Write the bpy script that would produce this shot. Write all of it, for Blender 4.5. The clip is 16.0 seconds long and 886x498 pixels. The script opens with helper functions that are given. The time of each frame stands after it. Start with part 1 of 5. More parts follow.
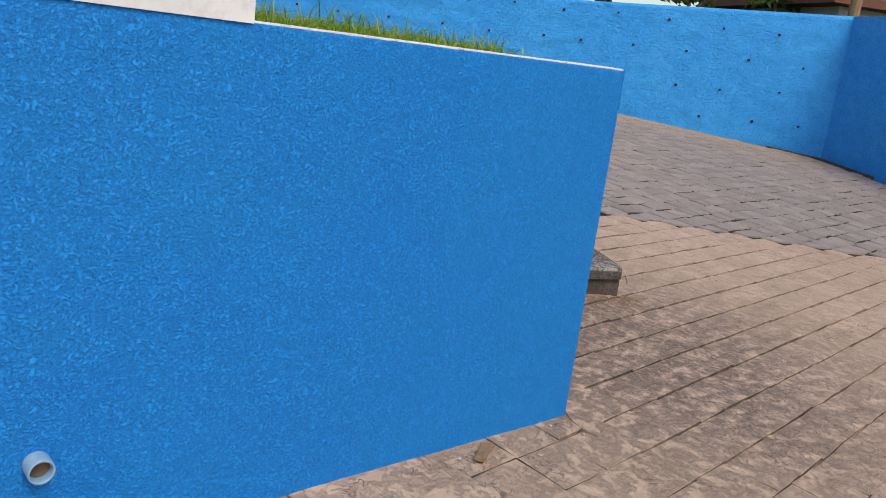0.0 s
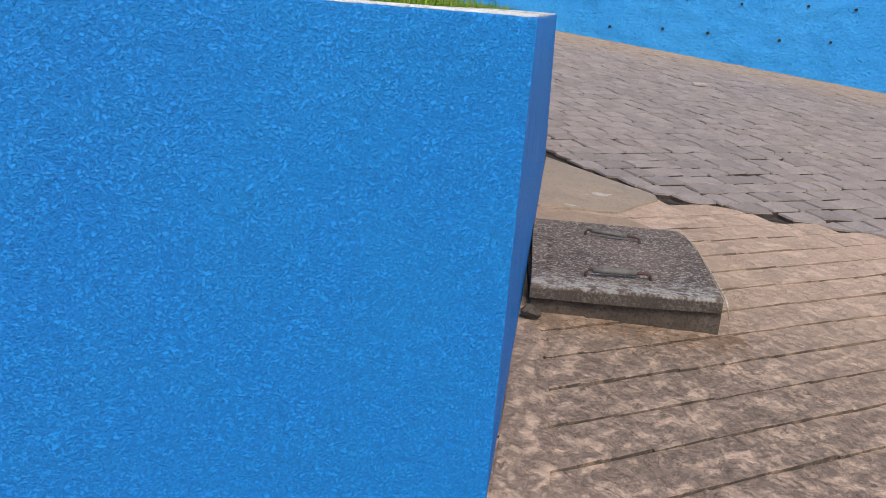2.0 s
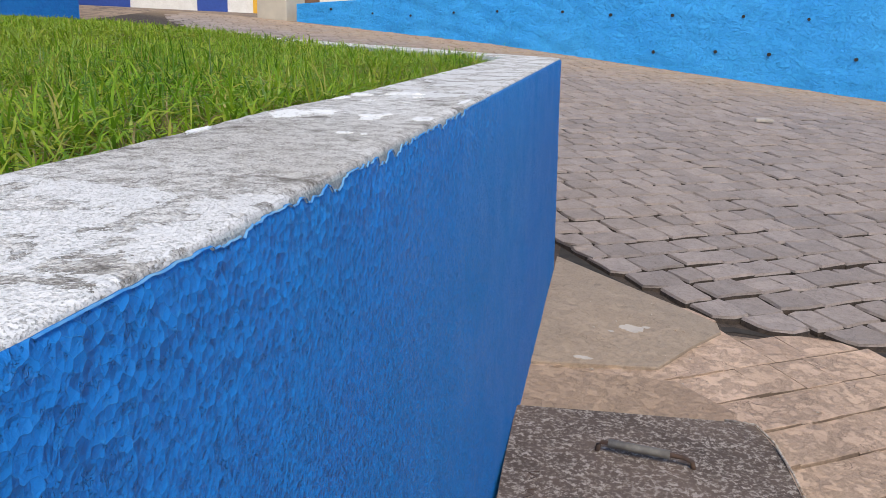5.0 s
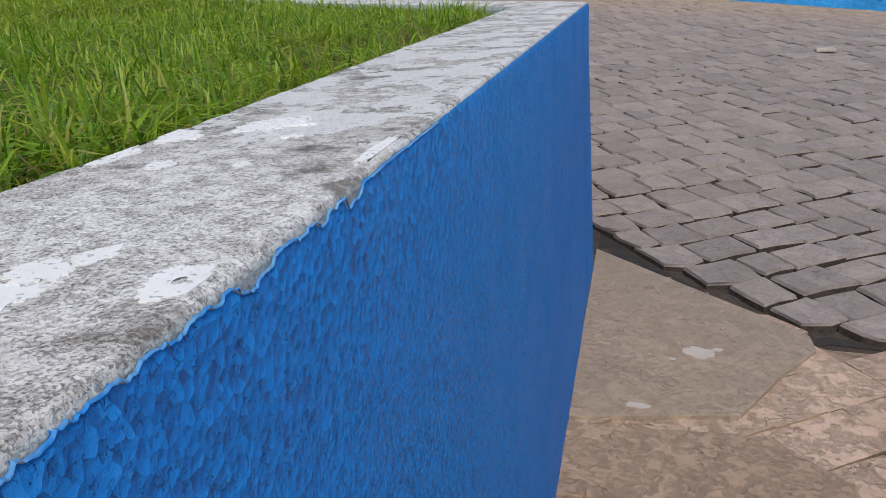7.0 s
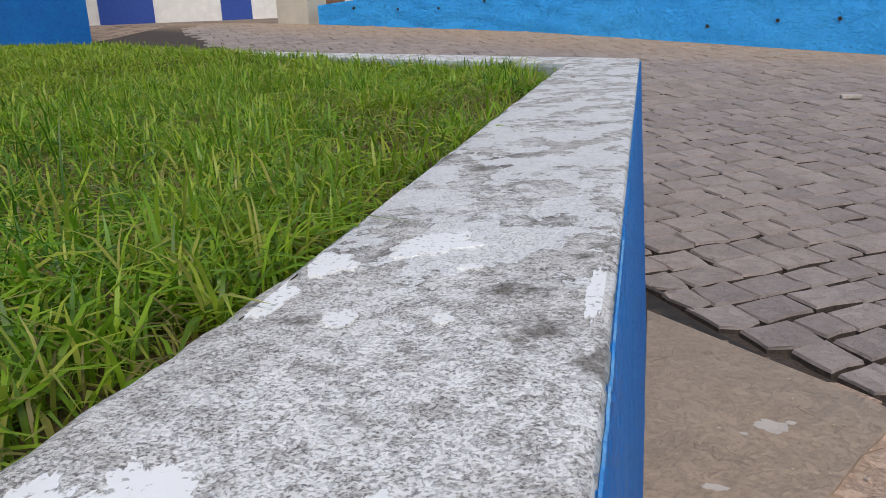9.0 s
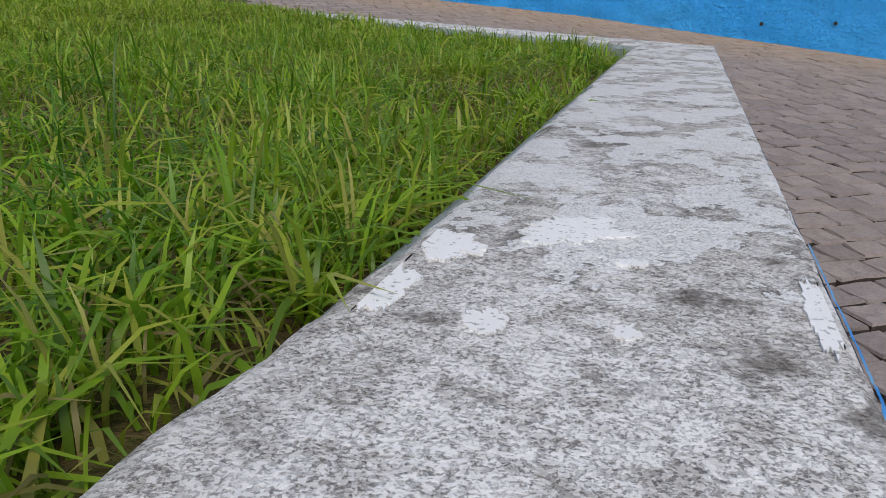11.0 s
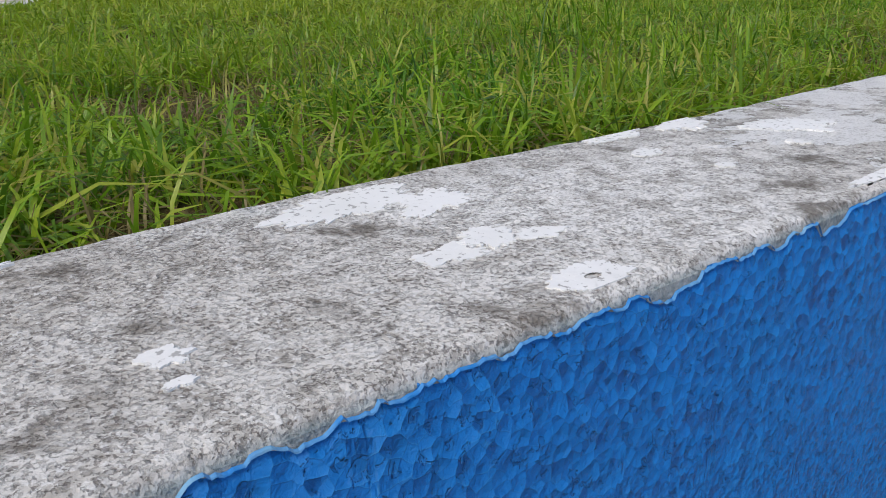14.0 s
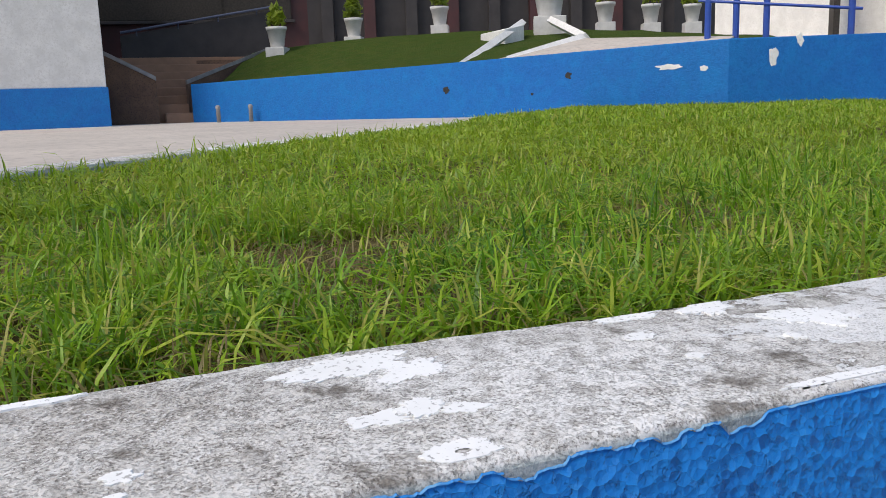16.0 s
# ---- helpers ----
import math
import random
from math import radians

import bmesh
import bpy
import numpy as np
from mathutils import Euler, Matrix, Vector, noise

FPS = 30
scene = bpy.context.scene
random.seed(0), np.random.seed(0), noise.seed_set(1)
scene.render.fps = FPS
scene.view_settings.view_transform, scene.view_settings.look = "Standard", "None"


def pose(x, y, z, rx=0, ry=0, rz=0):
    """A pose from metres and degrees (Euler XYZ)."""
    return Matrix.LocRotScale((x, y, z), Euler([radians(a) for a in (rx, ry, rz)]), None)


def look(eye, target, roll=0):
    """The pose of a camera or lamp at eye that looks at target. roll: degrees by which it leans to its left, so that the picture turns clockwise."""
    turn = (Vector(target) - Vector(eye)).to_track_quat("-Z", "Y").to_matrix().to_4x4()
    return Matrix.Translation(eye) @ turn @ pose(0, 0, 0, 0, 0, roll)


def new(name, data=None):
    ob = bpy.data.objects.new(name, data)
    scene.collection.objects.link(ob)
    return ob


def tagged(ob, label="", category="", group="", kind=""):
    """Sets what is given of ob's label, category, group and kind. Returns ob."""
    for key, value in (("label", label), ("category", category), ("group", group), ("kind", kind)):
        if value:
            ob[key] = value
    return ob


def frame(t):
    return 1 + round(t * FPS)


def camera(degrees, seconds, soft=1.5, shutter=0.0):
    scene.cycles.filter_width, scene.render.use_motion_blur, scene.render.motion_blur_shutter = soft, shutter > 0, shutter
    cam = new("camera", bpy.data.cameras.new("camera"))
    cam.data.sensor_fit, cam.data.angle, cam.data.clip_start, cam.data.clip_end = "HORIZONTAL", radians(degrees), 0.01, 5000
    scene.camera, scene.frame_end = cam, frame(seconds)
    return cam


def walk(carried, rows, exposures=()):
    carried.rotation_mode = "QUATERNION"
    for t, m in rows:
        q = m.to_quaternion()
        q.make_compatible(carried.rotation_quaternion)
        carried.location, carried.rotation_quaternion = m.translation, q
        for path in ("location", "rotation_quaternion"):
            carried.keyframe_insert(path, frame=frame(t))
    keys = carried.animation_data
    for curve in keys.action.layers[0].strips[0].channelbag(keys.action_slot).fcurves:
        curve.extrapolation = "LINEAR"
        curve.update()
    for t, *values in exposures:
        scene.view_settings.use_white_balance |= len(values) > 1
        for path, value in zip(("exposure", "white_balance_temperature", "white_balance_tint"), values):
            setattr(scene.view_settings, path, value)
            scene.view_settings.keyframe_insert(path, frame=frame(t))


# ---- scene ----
cam = camera(56.0, 16.0, soft=0.55)
EXPOSURES = [(0, 0.24, 7000, 10), (1.5, 0.34, 7000, 10), (3.0, 0.45, 7000, 10), (4.5, 0.45, 7000, 10), (7, 0.11, 6920, 10), (8, 0.16, 6920, 10), (10.5, -0.12, 6850, 10), (11.5, -0.05, 6850, 10), (12.5, -0.25, 6820, 10), (13.5, -0.06, 6900, 10), (14.5, 0.24, 7000, 10), (16, 0.36, 7000, 10)]
PATH = [
    (0, (-0.686, -1.538, 0.714), (-0.226, 0.35, 0.243), 7.5),
    (0.5, (-0.453, -1.468, 0.729), (-0.038, 0.423, 0.23), 5.2),
    (1, (-0.267, -1.361, 0.72), (0.107, 0.538, 0.214), 4.8),
    (1.5, (-0.145, -1.209, 0.722), (-0.025, 0.713, 0.183), 7.9),
    (2, (0.036, -1.106, 0.719), (-0.189, 0.799, 0.154), 4.8),
    (2.5, (0.095, -0.973, 0.718), (-0.165, 0.926, 0.145), 4.8),
    (3, (0.093, -0.869, 0.718), (-0.231, 1.02, 0.147), 6.6),
    (3.5, (0.199, -0.709, 0.757), (-0.174, 1.187, 0.239), 7.1),
    (4, (0.25, -0.486, 0.763), (-0.132, 1.408, 0.249), 2.5),
    (4.5, (0.173, -0.225, 0.78), (-0.182, 1.674, 0.263), 4.3),
    (4.7, (0.155, -0.137, 0.785), (-0.195, 1.764, 0.27), 3.3),
    (6.8, (0.104, 0.464, 0.803), (-0.326, 2.313, 0.173), -2.4),
    (7, (0.113, 0.475, 0.795), (-0.333, 2.316, 0.156), -2.5),
    (7.5, (0.121, 0.49, 0.805), (-0.363, 2.324, 0.17), -3.7),
    (8, (0.092, 0.501, 0.821), (-0.41, 2.338, 0.211), -4.0),
    (8.2, (0.076, 0.498, 0.838), (-0.432, 2.35, 0.28), -4.5),
    (10.3, (-0.053, 0.612, 0.791), (-0.464, 2.49, 0.238), 1.4),
    (10.5, (-0.053, 0.605, 0.794), (-0.507, 2.47, 0.234), 1.2),
    (11, (-0.054, 0.597, 0.803), (-0.564, 2.438, 0.212), 1.5),
    (11.5, (-0.052, 0.602, 0.805), (-0.586, 2.43, 0.195), 1.9),
    (12, (-0.046, 0.577, 0.79), (-0.605, 2.387, 0.148), 2.0),
    (12.5, (-0.008, 0.524, 0.793), (-0.625, 2.274, 0.047), 1.1),
    (13, (0.041, 0.524, 0.796), (-1.094, 2.0, 0.066), -2.9),
    (13.5, (0.098, 0.527, 0.797), (-1.328, 1.738, 0.088), -2.1),
    (14, (0.136, 0.499, 0.801), (-1.339, 1.681, 0.148), -1.6),
    (14.5, (0.168, 0.538, 0.803), (-1.393, 1.641, 0.215), -1.9),
    (15, (0.186, 0.568, 0.8), (-1.469, 1.541, 0.241), -1.0),
    (15.5, (0.199, 0.548, 0.814), (-1.596, 1.268, 0.303), -0.3),
    (16, (0.245, 0.561, 0.837), (-1.575, 1.313, 0.489), -1.9),
]
walk(cam, [(t, look(eye, target, roll)) for t, eye, target, roll in PATH],
     exposures=EXPOSURES)

# ---- world, sun, exposure ----
world = bpy.data.worlds.new("sky")
scene.world = world
world.use_nodes = True
wn = world.node_tree
sky = wn.nodes.new("ShaderNodeTexSky")
sky.sky_type, sky.sun_disc = "NISHITA", False
sky.sun_elevation, sky.sun_rotation = radians(52), radians(159)
sky.air_density, sky.dust_density = 1.0, 1.5
wn.nodes["Background"].inputs["Strength"].default_value = 0.15
wn.links.new(sky.outputs[0], wn.nodes["Background"].inputs["Color"])
sun = new("sun", bpy.data.lights.new("sun", "SUN"))
sun.data.energy, sun.data.angle, sun.data.color = 1.7, radians(28), (1.0, 0.95, 0.88)
sun.matrix_world = look((3.8, -8, 12), (0.5, 0.5, 0.5))


# ---- node helpers ----
def material(name):
    m = bpy.data.materials.new(name)
    m.use_nodes = True
    nt = m.node_tree
    return m, nt, nt.nodes["Principled BSDF"]


def node(nt, kind, **inputs):
    n = nt.nodes.new("ShaderNode" + kind)
    for k, v in inputs.items():
        key = int(k[1:]) if k[0] == "i" and k[1:].isdigit() else k.replace("_", " ")
        if hasattr(v, "links"):
            nt.links.new(v, n.inputs[key])
        else:
            n.inputs[key].default_value = v
    return n


def coords(nt, stretch=(1, 1, 1)):
    c = nt.nodes.new("ShaderNodeTexCoord").outputs["Object"]
    return node(nt, "Mapping", Vector=c, Scale=stretch).outputs[0]


def fbm(nt, at, scale, detail=4.0, rough=0.55, warp=0.0):
    return node(nt, "TexNoise", Vector=at, Scale=scale, Detail=detail, Roughness=rough, Distortion=warp).outputs["Fac"]


def cells(nt, at, scale, feature="F1"):
    n = nt.nodes.new("ShaderNodeTexVoronoi")
    n.feature = feature
    nt.links.new(at, n.inputs["Vector"])
    n.inputs["Scale"].default_value = scale
    return n.outputs["Distance"]


def span(nt, value, lo, hi, a=0.0, b=1.0):
    return node(nt, "MapRange", i0=value, i1=lo, i2=hi, i3=a, i4=b).outputs[0]


def sums(nt, op, a, b):
    n = nt.nodes.new("ShaderNodeMath")
    n.operation = op
    for i, v in ((0, a), (1, b)):
        if hasattr(v, "links"):
            nt.links.new(v, n.inputs[i])
        else:
            n.inputs[i].default_value = v
    return n.outputs[0]


def blend(nt, fac, a, b):
    n = nt.nodes.new("ShaderNodeMix")
    n.data_type = "RGBA"
    for i, v in ((0, fac), (6, a), (7, b)):
        if hasattr(v, "links"):
            nt.links.new(v, n.inputs[i])
        else:
            n.inputs[i].default_value = v if i == 0 else (*v, 1)
    return n.outputs[2]


def relief(nt, bsdf, height, strength=0.5, distance=0.002):
    b = node(nt, "Bump", Height=height, Strength=strength, Distance=distance)
    nt.links.new(b.outputs[0], bsdf.inputs["Normal"])


def finish(nt, bsdf, colour, rough=0.8):
    nt.links.new(colour, bsdf.inputs["Base Color"])
    if hasattr(rough, "links"):
        nt.links.new(rough, bsdf.inputs["Roughness"])
    else:
        bsdf.inputs["Roughness"].default_value = rough


# ---- materials ----
def blue_paint(name, deep, pale, grain, bump, gloss=0.5, depth=0.0011, flakes=0.0):
    m, nt, p = material(name)
    at = coords(nt)
    big = fbm(nt, at, 1.3, 3)
    mid = fbm(nt, at, 9, 5, 0.6)
    col = blend(nt, span(nt, big, 0.38, 0.66), deep, pale)
    col = blend(nt, span(nt, mid, 0.45, 0.75, 0, 0.35), col, (0.002, 0.25, 0.60))
    col = blend(nt, span(nt, fbm(nt, at, 60, 4, 0.7), 0.62, 0.8, 0, 0.25), col, (0.01, 0.07, 0.25))
    rise = fbm(nt, at, grain, 4, 0.65, 0.4)
    p.inputs["Specular IOR Level"].default_value = 0.3
    if not flakes:
        # drops and worms of thrown stucco: lit crests, shaded rings and hollows painted in
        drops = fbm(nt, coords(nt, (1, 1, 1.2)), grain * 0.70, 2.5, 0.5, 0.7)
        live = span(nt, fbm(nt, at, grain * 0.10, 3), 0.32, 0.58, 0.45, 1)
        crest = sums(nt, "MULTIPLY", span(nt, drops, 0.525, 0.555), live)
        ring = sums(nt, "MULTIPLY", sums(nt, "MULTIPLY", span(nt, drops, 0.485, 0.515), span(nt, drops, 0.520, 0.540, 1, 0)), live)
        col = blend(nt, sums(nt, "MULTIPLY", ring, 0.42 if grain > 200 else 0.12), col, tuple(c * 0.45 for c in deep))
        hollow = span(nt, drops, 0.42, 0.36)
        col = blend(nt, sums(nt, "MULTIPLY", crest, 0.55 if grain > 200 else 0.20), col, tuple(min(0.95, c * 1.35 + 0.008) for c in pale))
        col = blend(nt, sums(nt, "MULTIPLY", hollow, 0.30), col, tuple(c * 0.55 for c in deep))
        rise = sums(nt, "ADD", sums(nt, "MULTIPLY", rise, 0.30), sums(nt, "ADD", crest, sums(nt, "MULTIPLY", hollow, -0.35)))
    if flakes:
        # overlapping dished flakes, larger under the coping
        bent = node(nt, "VectorMath", i0=at, i1=node(nt, "VectorMath", i0=node(nt, "TexNoise", Vector=at, Scale=120.0, Detail=4.0).outputs["Color"], i1=(0.0022, 0.0022, 0.0022)).outputs[0])
        bent.inputs[1].links[0].from_node.operation = "MULTIPLY"
        z = node(nt, "SeparateXYZ", Vector=at).outputs[2]
        high = span(nt, z, 0.54, 0.68)
        both = []
        for size in (flakes * 1.9, flakes):
            v = nt.nodes.new("ShaderNodeTexVoronoi")
            nt.links.new(bent.outputs[0], v.inputs["Vector"])
            v.inputs["Scale"].default_value = size
            # every flake is a dished plate, tilted its own way
            off = node(nt, "VectorMath", i0=bent.outputs[0], i1=v.outputs["Position"])
            off.operation = "SUBTRACT"
            way = node(nt, "VectorMath", i0=v.outputs["Color"], i1=(0.5, 0.5, 0.15))
            way.operation = "SUBTRACT"
            tilt = node(nt, "VectorMath", i0=off.outputs[0], i1=way.outputs[0])
            tilt.operation = "DOT_PRODUCT"
            plate = sums(nt, "ADD", sums(nt, "MULTIPLY", v.outputs["Distance"], 0.35), sums(nt, "MULTIPLY", node(nt, "SeparateColor", Color=v.outputs["Color"]).outputs[0], 0.22))
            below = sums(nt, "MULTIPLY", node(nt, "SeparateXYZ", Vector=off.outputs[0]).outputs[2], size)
            both.append(sums(nt, "ADD", plate, sums(nt, "MULTIPLY", tilt.outputs["Value"], -0.8 * size)))
        coat = node(nt, "Mix", i0=high, i2=both[0], i3=both[1]).outputs[0]
        rim = nt.nodes.new("ShaderNodeTexVoronoi")
        rim.feature = "DISTANCE_TO_EDGE"
        nt.links.new(bent.outputs[0], rim.inputs["Vector"])
        rim.inputs["Scale"].default_value = flakes
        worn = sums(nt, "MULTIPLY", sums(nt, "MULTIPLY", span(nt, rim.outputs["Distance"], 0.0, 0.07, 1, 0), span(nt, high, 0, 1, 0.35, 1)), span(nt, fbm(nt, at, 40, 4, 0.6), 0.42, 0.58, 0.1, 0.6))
        # worn rims, kept to the lower side to paint in light
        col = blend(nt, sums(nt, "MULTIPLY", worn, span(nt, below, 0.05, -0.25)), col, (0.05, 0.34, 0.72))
        # crescents of painted shade along the upper rims
        rim_shade = sums(nt, "MULTIPLY", span(nt, rim.outputs["Distance"], 0.01, 0.09, 1, 0), span(nt, below, 0.08, 0.30))
        col = blend(nt, sums(nt, "MULTIPLY", rim_shade, 0.42), col, (0.002, 0.06, 0.24))
        # pits and runs left by the trowel, coloured darker blue
        pits = span(nt, fbm(nt, coords(nt, (1, 1, 0.9)), 210, 3, 0.58, 0.5), 0.585, 0.615)
        runs = span(nt, fbm(nt, coords(nt, (1, 1, 0.25)), 90, 3, 0.55), 0.66, 0.69, 0, 0.6)
        pits = sums(nt, "MULTIPLY", sums(nt, "MAXIMUM", pits, runs), span(nt, high, 0, 1, 1, 0.4))
        col = blend(nt, sums(nt, "MULTIPLY", pits, 0.42), col, (0.004, 0.06, 0.21))
        # dished parts darkened to paint the shade of the relief
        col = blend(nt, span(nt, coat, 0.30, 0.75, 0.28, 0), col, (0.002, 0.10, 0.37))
        rise = sums(nt, "ADD", sums(nt, "MULTIPLY", coat, 2.0), sums(nt, "MULTIPLY", rise, 0.6))
        rise = sums(nt, "SUBTRACT", rise, sums(nt, "MULTIPLY", pits, 1.3))
    relief(nt, p, rise, bump, depth)
    finish(nt, p, col, span(nt, mid, 0.3, 0.7, gloss - 0.08, gloss + 0.12))
    return m


def coping_concrete(name):
    m, nt, p = material(name)
    at = coords(nt)
    geo = nt.nodes.new("ShaderNodeNewGeometry").outputs["Position"]
    xyz = node(nt, "SeparateXYZ", Vector=geo)
    grain = fbm(nt, at, 760, 3, 0.6)
    coarse = fbm(nt, at, 480, 4, 0.7)
    clump = fbm(nt, at, 80, 6, 0.7)
    stain = fbm(nt, at, 17, 8, 0.7, 0.3)
    wash = fbm(nt, at, 6, 5, 0.62)
    col = blend(nt, span(nt, wash, 0.36, 0.64), (0.62, 0.595, 0.56), (0.86, 0.85, 0.835))
    col = blend(nt, span(nt, clump, 0.46, 0.62, 0, 0.62), col, (0.30, 0.275, 0.24))
    col = blend(nt, span(nt, coarse, 0.54, 0.62, 0, 0.75), col, (0.80, 0.79, 0.78))
    col = blend(nt, span(nt, stain, 0.545, 0.64, 0, 0.80), col, (0.115, 0.095, 0.07))
    speck = sums(nt, "MULTIPLY", span(nt, fbm(nt, at, 420, 4, 0.72, 0.3), 0.53, 0.565), span(nt, clump, 0.38, 0.56, 0.35, 1))
    col = blend(nt, sums(nt, "MULTIPLY", speck, 0.42), col, (0.15, 0.135, 0.115))
    pit = sums(nt, "MULTIPLY", span(nt, grain, 0.555, 0.59), span(nt, clump, 0.36, 0.54, 0.25, 1))
    col = blend(nt, sums(nt, "MULTIPLY", pit, 0.55), col, (0.08, 0.053, 0.046))
    # old white paint that has worn off most along the middle of the side
    far = sums(nt, "ABSOLUTE", sums(nt, "SUBTRACT", xyz.outputs[1], 0.60), 0.0)
    bias = sums(nt, "ADD", span(nt, far, 0.19, 0.29, -0.17, 0.062), span(nt, xyz.outputs[1], 0.02, 0.30, 0.13, 0.0))
    flake = sums(nt, "ADD", fbm(nt, coords(nt, (1, 0.8, 1)), 21, 9, 0.66, 0.25), bias)
    white = span(nt, flake, 0.548, 0.553)
    halo = sums(nt, "MULTIPLY", span(nt, flake, 0.515, 0.545), span(nt, clump, 0.42, 0.56, 0, 0.6))
    col = blend(nt, halo, col, (0.13, 0.11, 0.085))
    col = blend(nt, sums(nt, "MULTIPLY", white, 0.93), col, blend(nt, sums(nt, "MULTIPLY", pit, 0.5), (0.86, 0.86, 0.86), (0.3, 0.29, 0.27)))
    # bare plaster where the skin of paint has come off the edge
    low = span(nt, xyz.outputs[2], 0.7098, 0.7122, 1, 0)
    col = blend(nt, sums(nt, "MULTIPLY", low, 0.7), col, blend(nt, span(nt, coarse, 0.4, 0.6), (0.16, 0.26, 0.31), (0.40, 0.47, 0.48)))
    h = sums(nt, "SUBTRACT", sums(nt, "ADD", sums(nt, "MULTIPLY", white, 0.9), sums(nt, "MULTIPLY", coarse, 0.6)), sums(nt, "ADD", sums(nt, "MULTIPLY", speck, 0.6), sums(nt, "MULTIPLY", pit, 0.8)))
    relief(nt, p, h, 0.8, 0.0016)
    finish(nt, p, col, 0.88)
    return m


def flake_paint():
    m, nt, p = material("white_flake_paint")
    at = coords(nt)
    pit = span(nt, fbm(nt, at, 330, 3, 0.6), 0.60, 0.64)
    col = blend(nt, span(nt, fbm(nt, at, 25, 4), 0.35, 0.7), (0.87, 0.87, 0.87), (0.80, 0.80, 0.79))
    col = blend(nt, sums(nt, "MULTIPLY", pit, 0.6), col, (0.16, 0.15, 0.14))
    relief(nt, p, fbm(nt, at, 200, 3), 0.3, 0.001)
    finish(nt, p, col, 0.6)
    return m


def moss(nt, g):
    """The dark damp patch of moss and old leaf stain by the planter's corner."""
    away = node(nt, "VectorMath", i0=g, i1=(0.40, 0.42, 0.0))
    away.operation = "DISTANCE"
    reach = span(nt, away.outputs["Value"], 0.30, 1.0, 1, 0)
    return sums(nt, "MULTIPLY", reach, span(nt, fbm(nt, g, 27, 9, 0.76, 0.35), 0.41, 0.53))


def stone_paving(name, a, b, dirt, amount, dusty=0.55):
    m, nt, p = material(name)
    rnd = nt.nodes.new("ShaderNodeObjectInfo").outputs["Random"]
    geo = nt.nodes.new("ShaderNodeNewGeometry")
    pick = sums(nt, "FRACT", sums(nt, "ADD", rnd, geo.outputs["Random Per Island"]), 0.0)
    g = geo.outputs["Position"]
    fine = fbm(nt, g, 95, 5, 0.7)
    mid = fbm(nt, g, 9, 8, 0.7, 0.2)
    chip = fbm(nt, g, 26, 7, 0.75, 0.15)
    big = fbm(nt, g, 0.9, 4, 0.6)
    col = blend(nt, pick, a, b)
    col = blend(nt, span(nt, big, 0.40, 0.62, 0, dusty), col, (0.50, 0.36, 0.24))
    # ochre dust washed against the foot of the far wall
    xyz = node(nt, "SeparateXYZ", Vector=g)
    foot = sums(nt, "ADD", sums(nt, "ADD", xyz.outputs[1], sums(nt, "MULTIPLY", xyz.outputs[0], 0.365)), sums(nt, "MULTIPLY", big, 0.9))
    col = blend(nt, span(nt, foot, 7.0, 8.0, 0, 0.75), col, (0.50, 0.35, 0.22))
    col = blend(nt, span(nt, chip, 0.49, 0.58, 0, 0.30 * amount), col, dirt)
    col = blend(nt, span(nt, mid, 0.46, 0.74, 0, 0.5 * amount), col, dirt)
    col = blend(nt, span(nt, fine, 0.50, 0.72, 0, 0.5), col, dirt)
    # short dark cracks in the smeared mortar
    vein = sums(nt, "ABSOLUTE", sums(nt, "SUBTRACT", fbm(nt, g, 15, 3, 0.55, 0.8), 0.5), 0.0)
    vein = sums(nt, "MULTIPLY", span(nt, vein, 0.003, 0.009, 1, 0), span(nt, fbm(nt, g, 11, 2, 0.5), 0.53, 0.60))
    col = blend(nt, sums(nt, "MULTIPLY", vein, 0.75 * min(1.0, amount)), col, (0.10, 0.07, 0.05))
    col = blend(nt, sums(nt, "MULTIPLY", moss(nt, g), 0.74), col, blend(nt, span(nt, fine, 0.38, 0.62), (0.055, 0.038, 0.03), (0.25, 0.18, 0.135)))
    relief(nt, p, sums(nt, "ADD", sums(nt, "MULTIPLY", vein, -0.5 * amount), sums(nt, "ADD", sums(nt, "MULTIPLY", fine, 0.5), sums(nt, "MULTIPLY", span(nt, chip, 0.47, 0.56), -0.45 * amount))), 1.0, 0.006)
    finish(nt, p, col, 0.8)
    return m


def ground_mix():
    m, nt, p = material("worn_mortar_ground")
    g = nt.nodes.new("ShaderNodeNewGeometry").outputs["Position"]
    fine = fbm(nt, g, 90, 5, 0.7)
    mid = fbm(nt, g, 9, 6, 0.62, 0.5)
    big = fbm(nt, g, 1.3, 4, 0.6)
    col = blend(nt, span(nt, big, 0.38, 0.62), (0.37, 0.265, 0.185), (0.29, 0.205, 0.145))
    col = blend(nt, span(nt, mid, 0.47, 0.62, 0, 0.75), col, (0.10, 0.07, 0.05))
    col = blend(nt, span(nt, fine, 0.5, 0.72, 0, 0.55), col, (0.07, 0.055, 0.042))
    col = blend(nt, sums(nt, "MULTIPLY", moss(nt, g), 0.85), col, (0.05, 0.042, 0.034))
    relief(nt, p, sums(nt, "ADD", fine, sums(nt, "MULTIPLY", mid, 2.5)), 0.8, 0.006)
    finish(nt, p, col, 0.9)
    return m


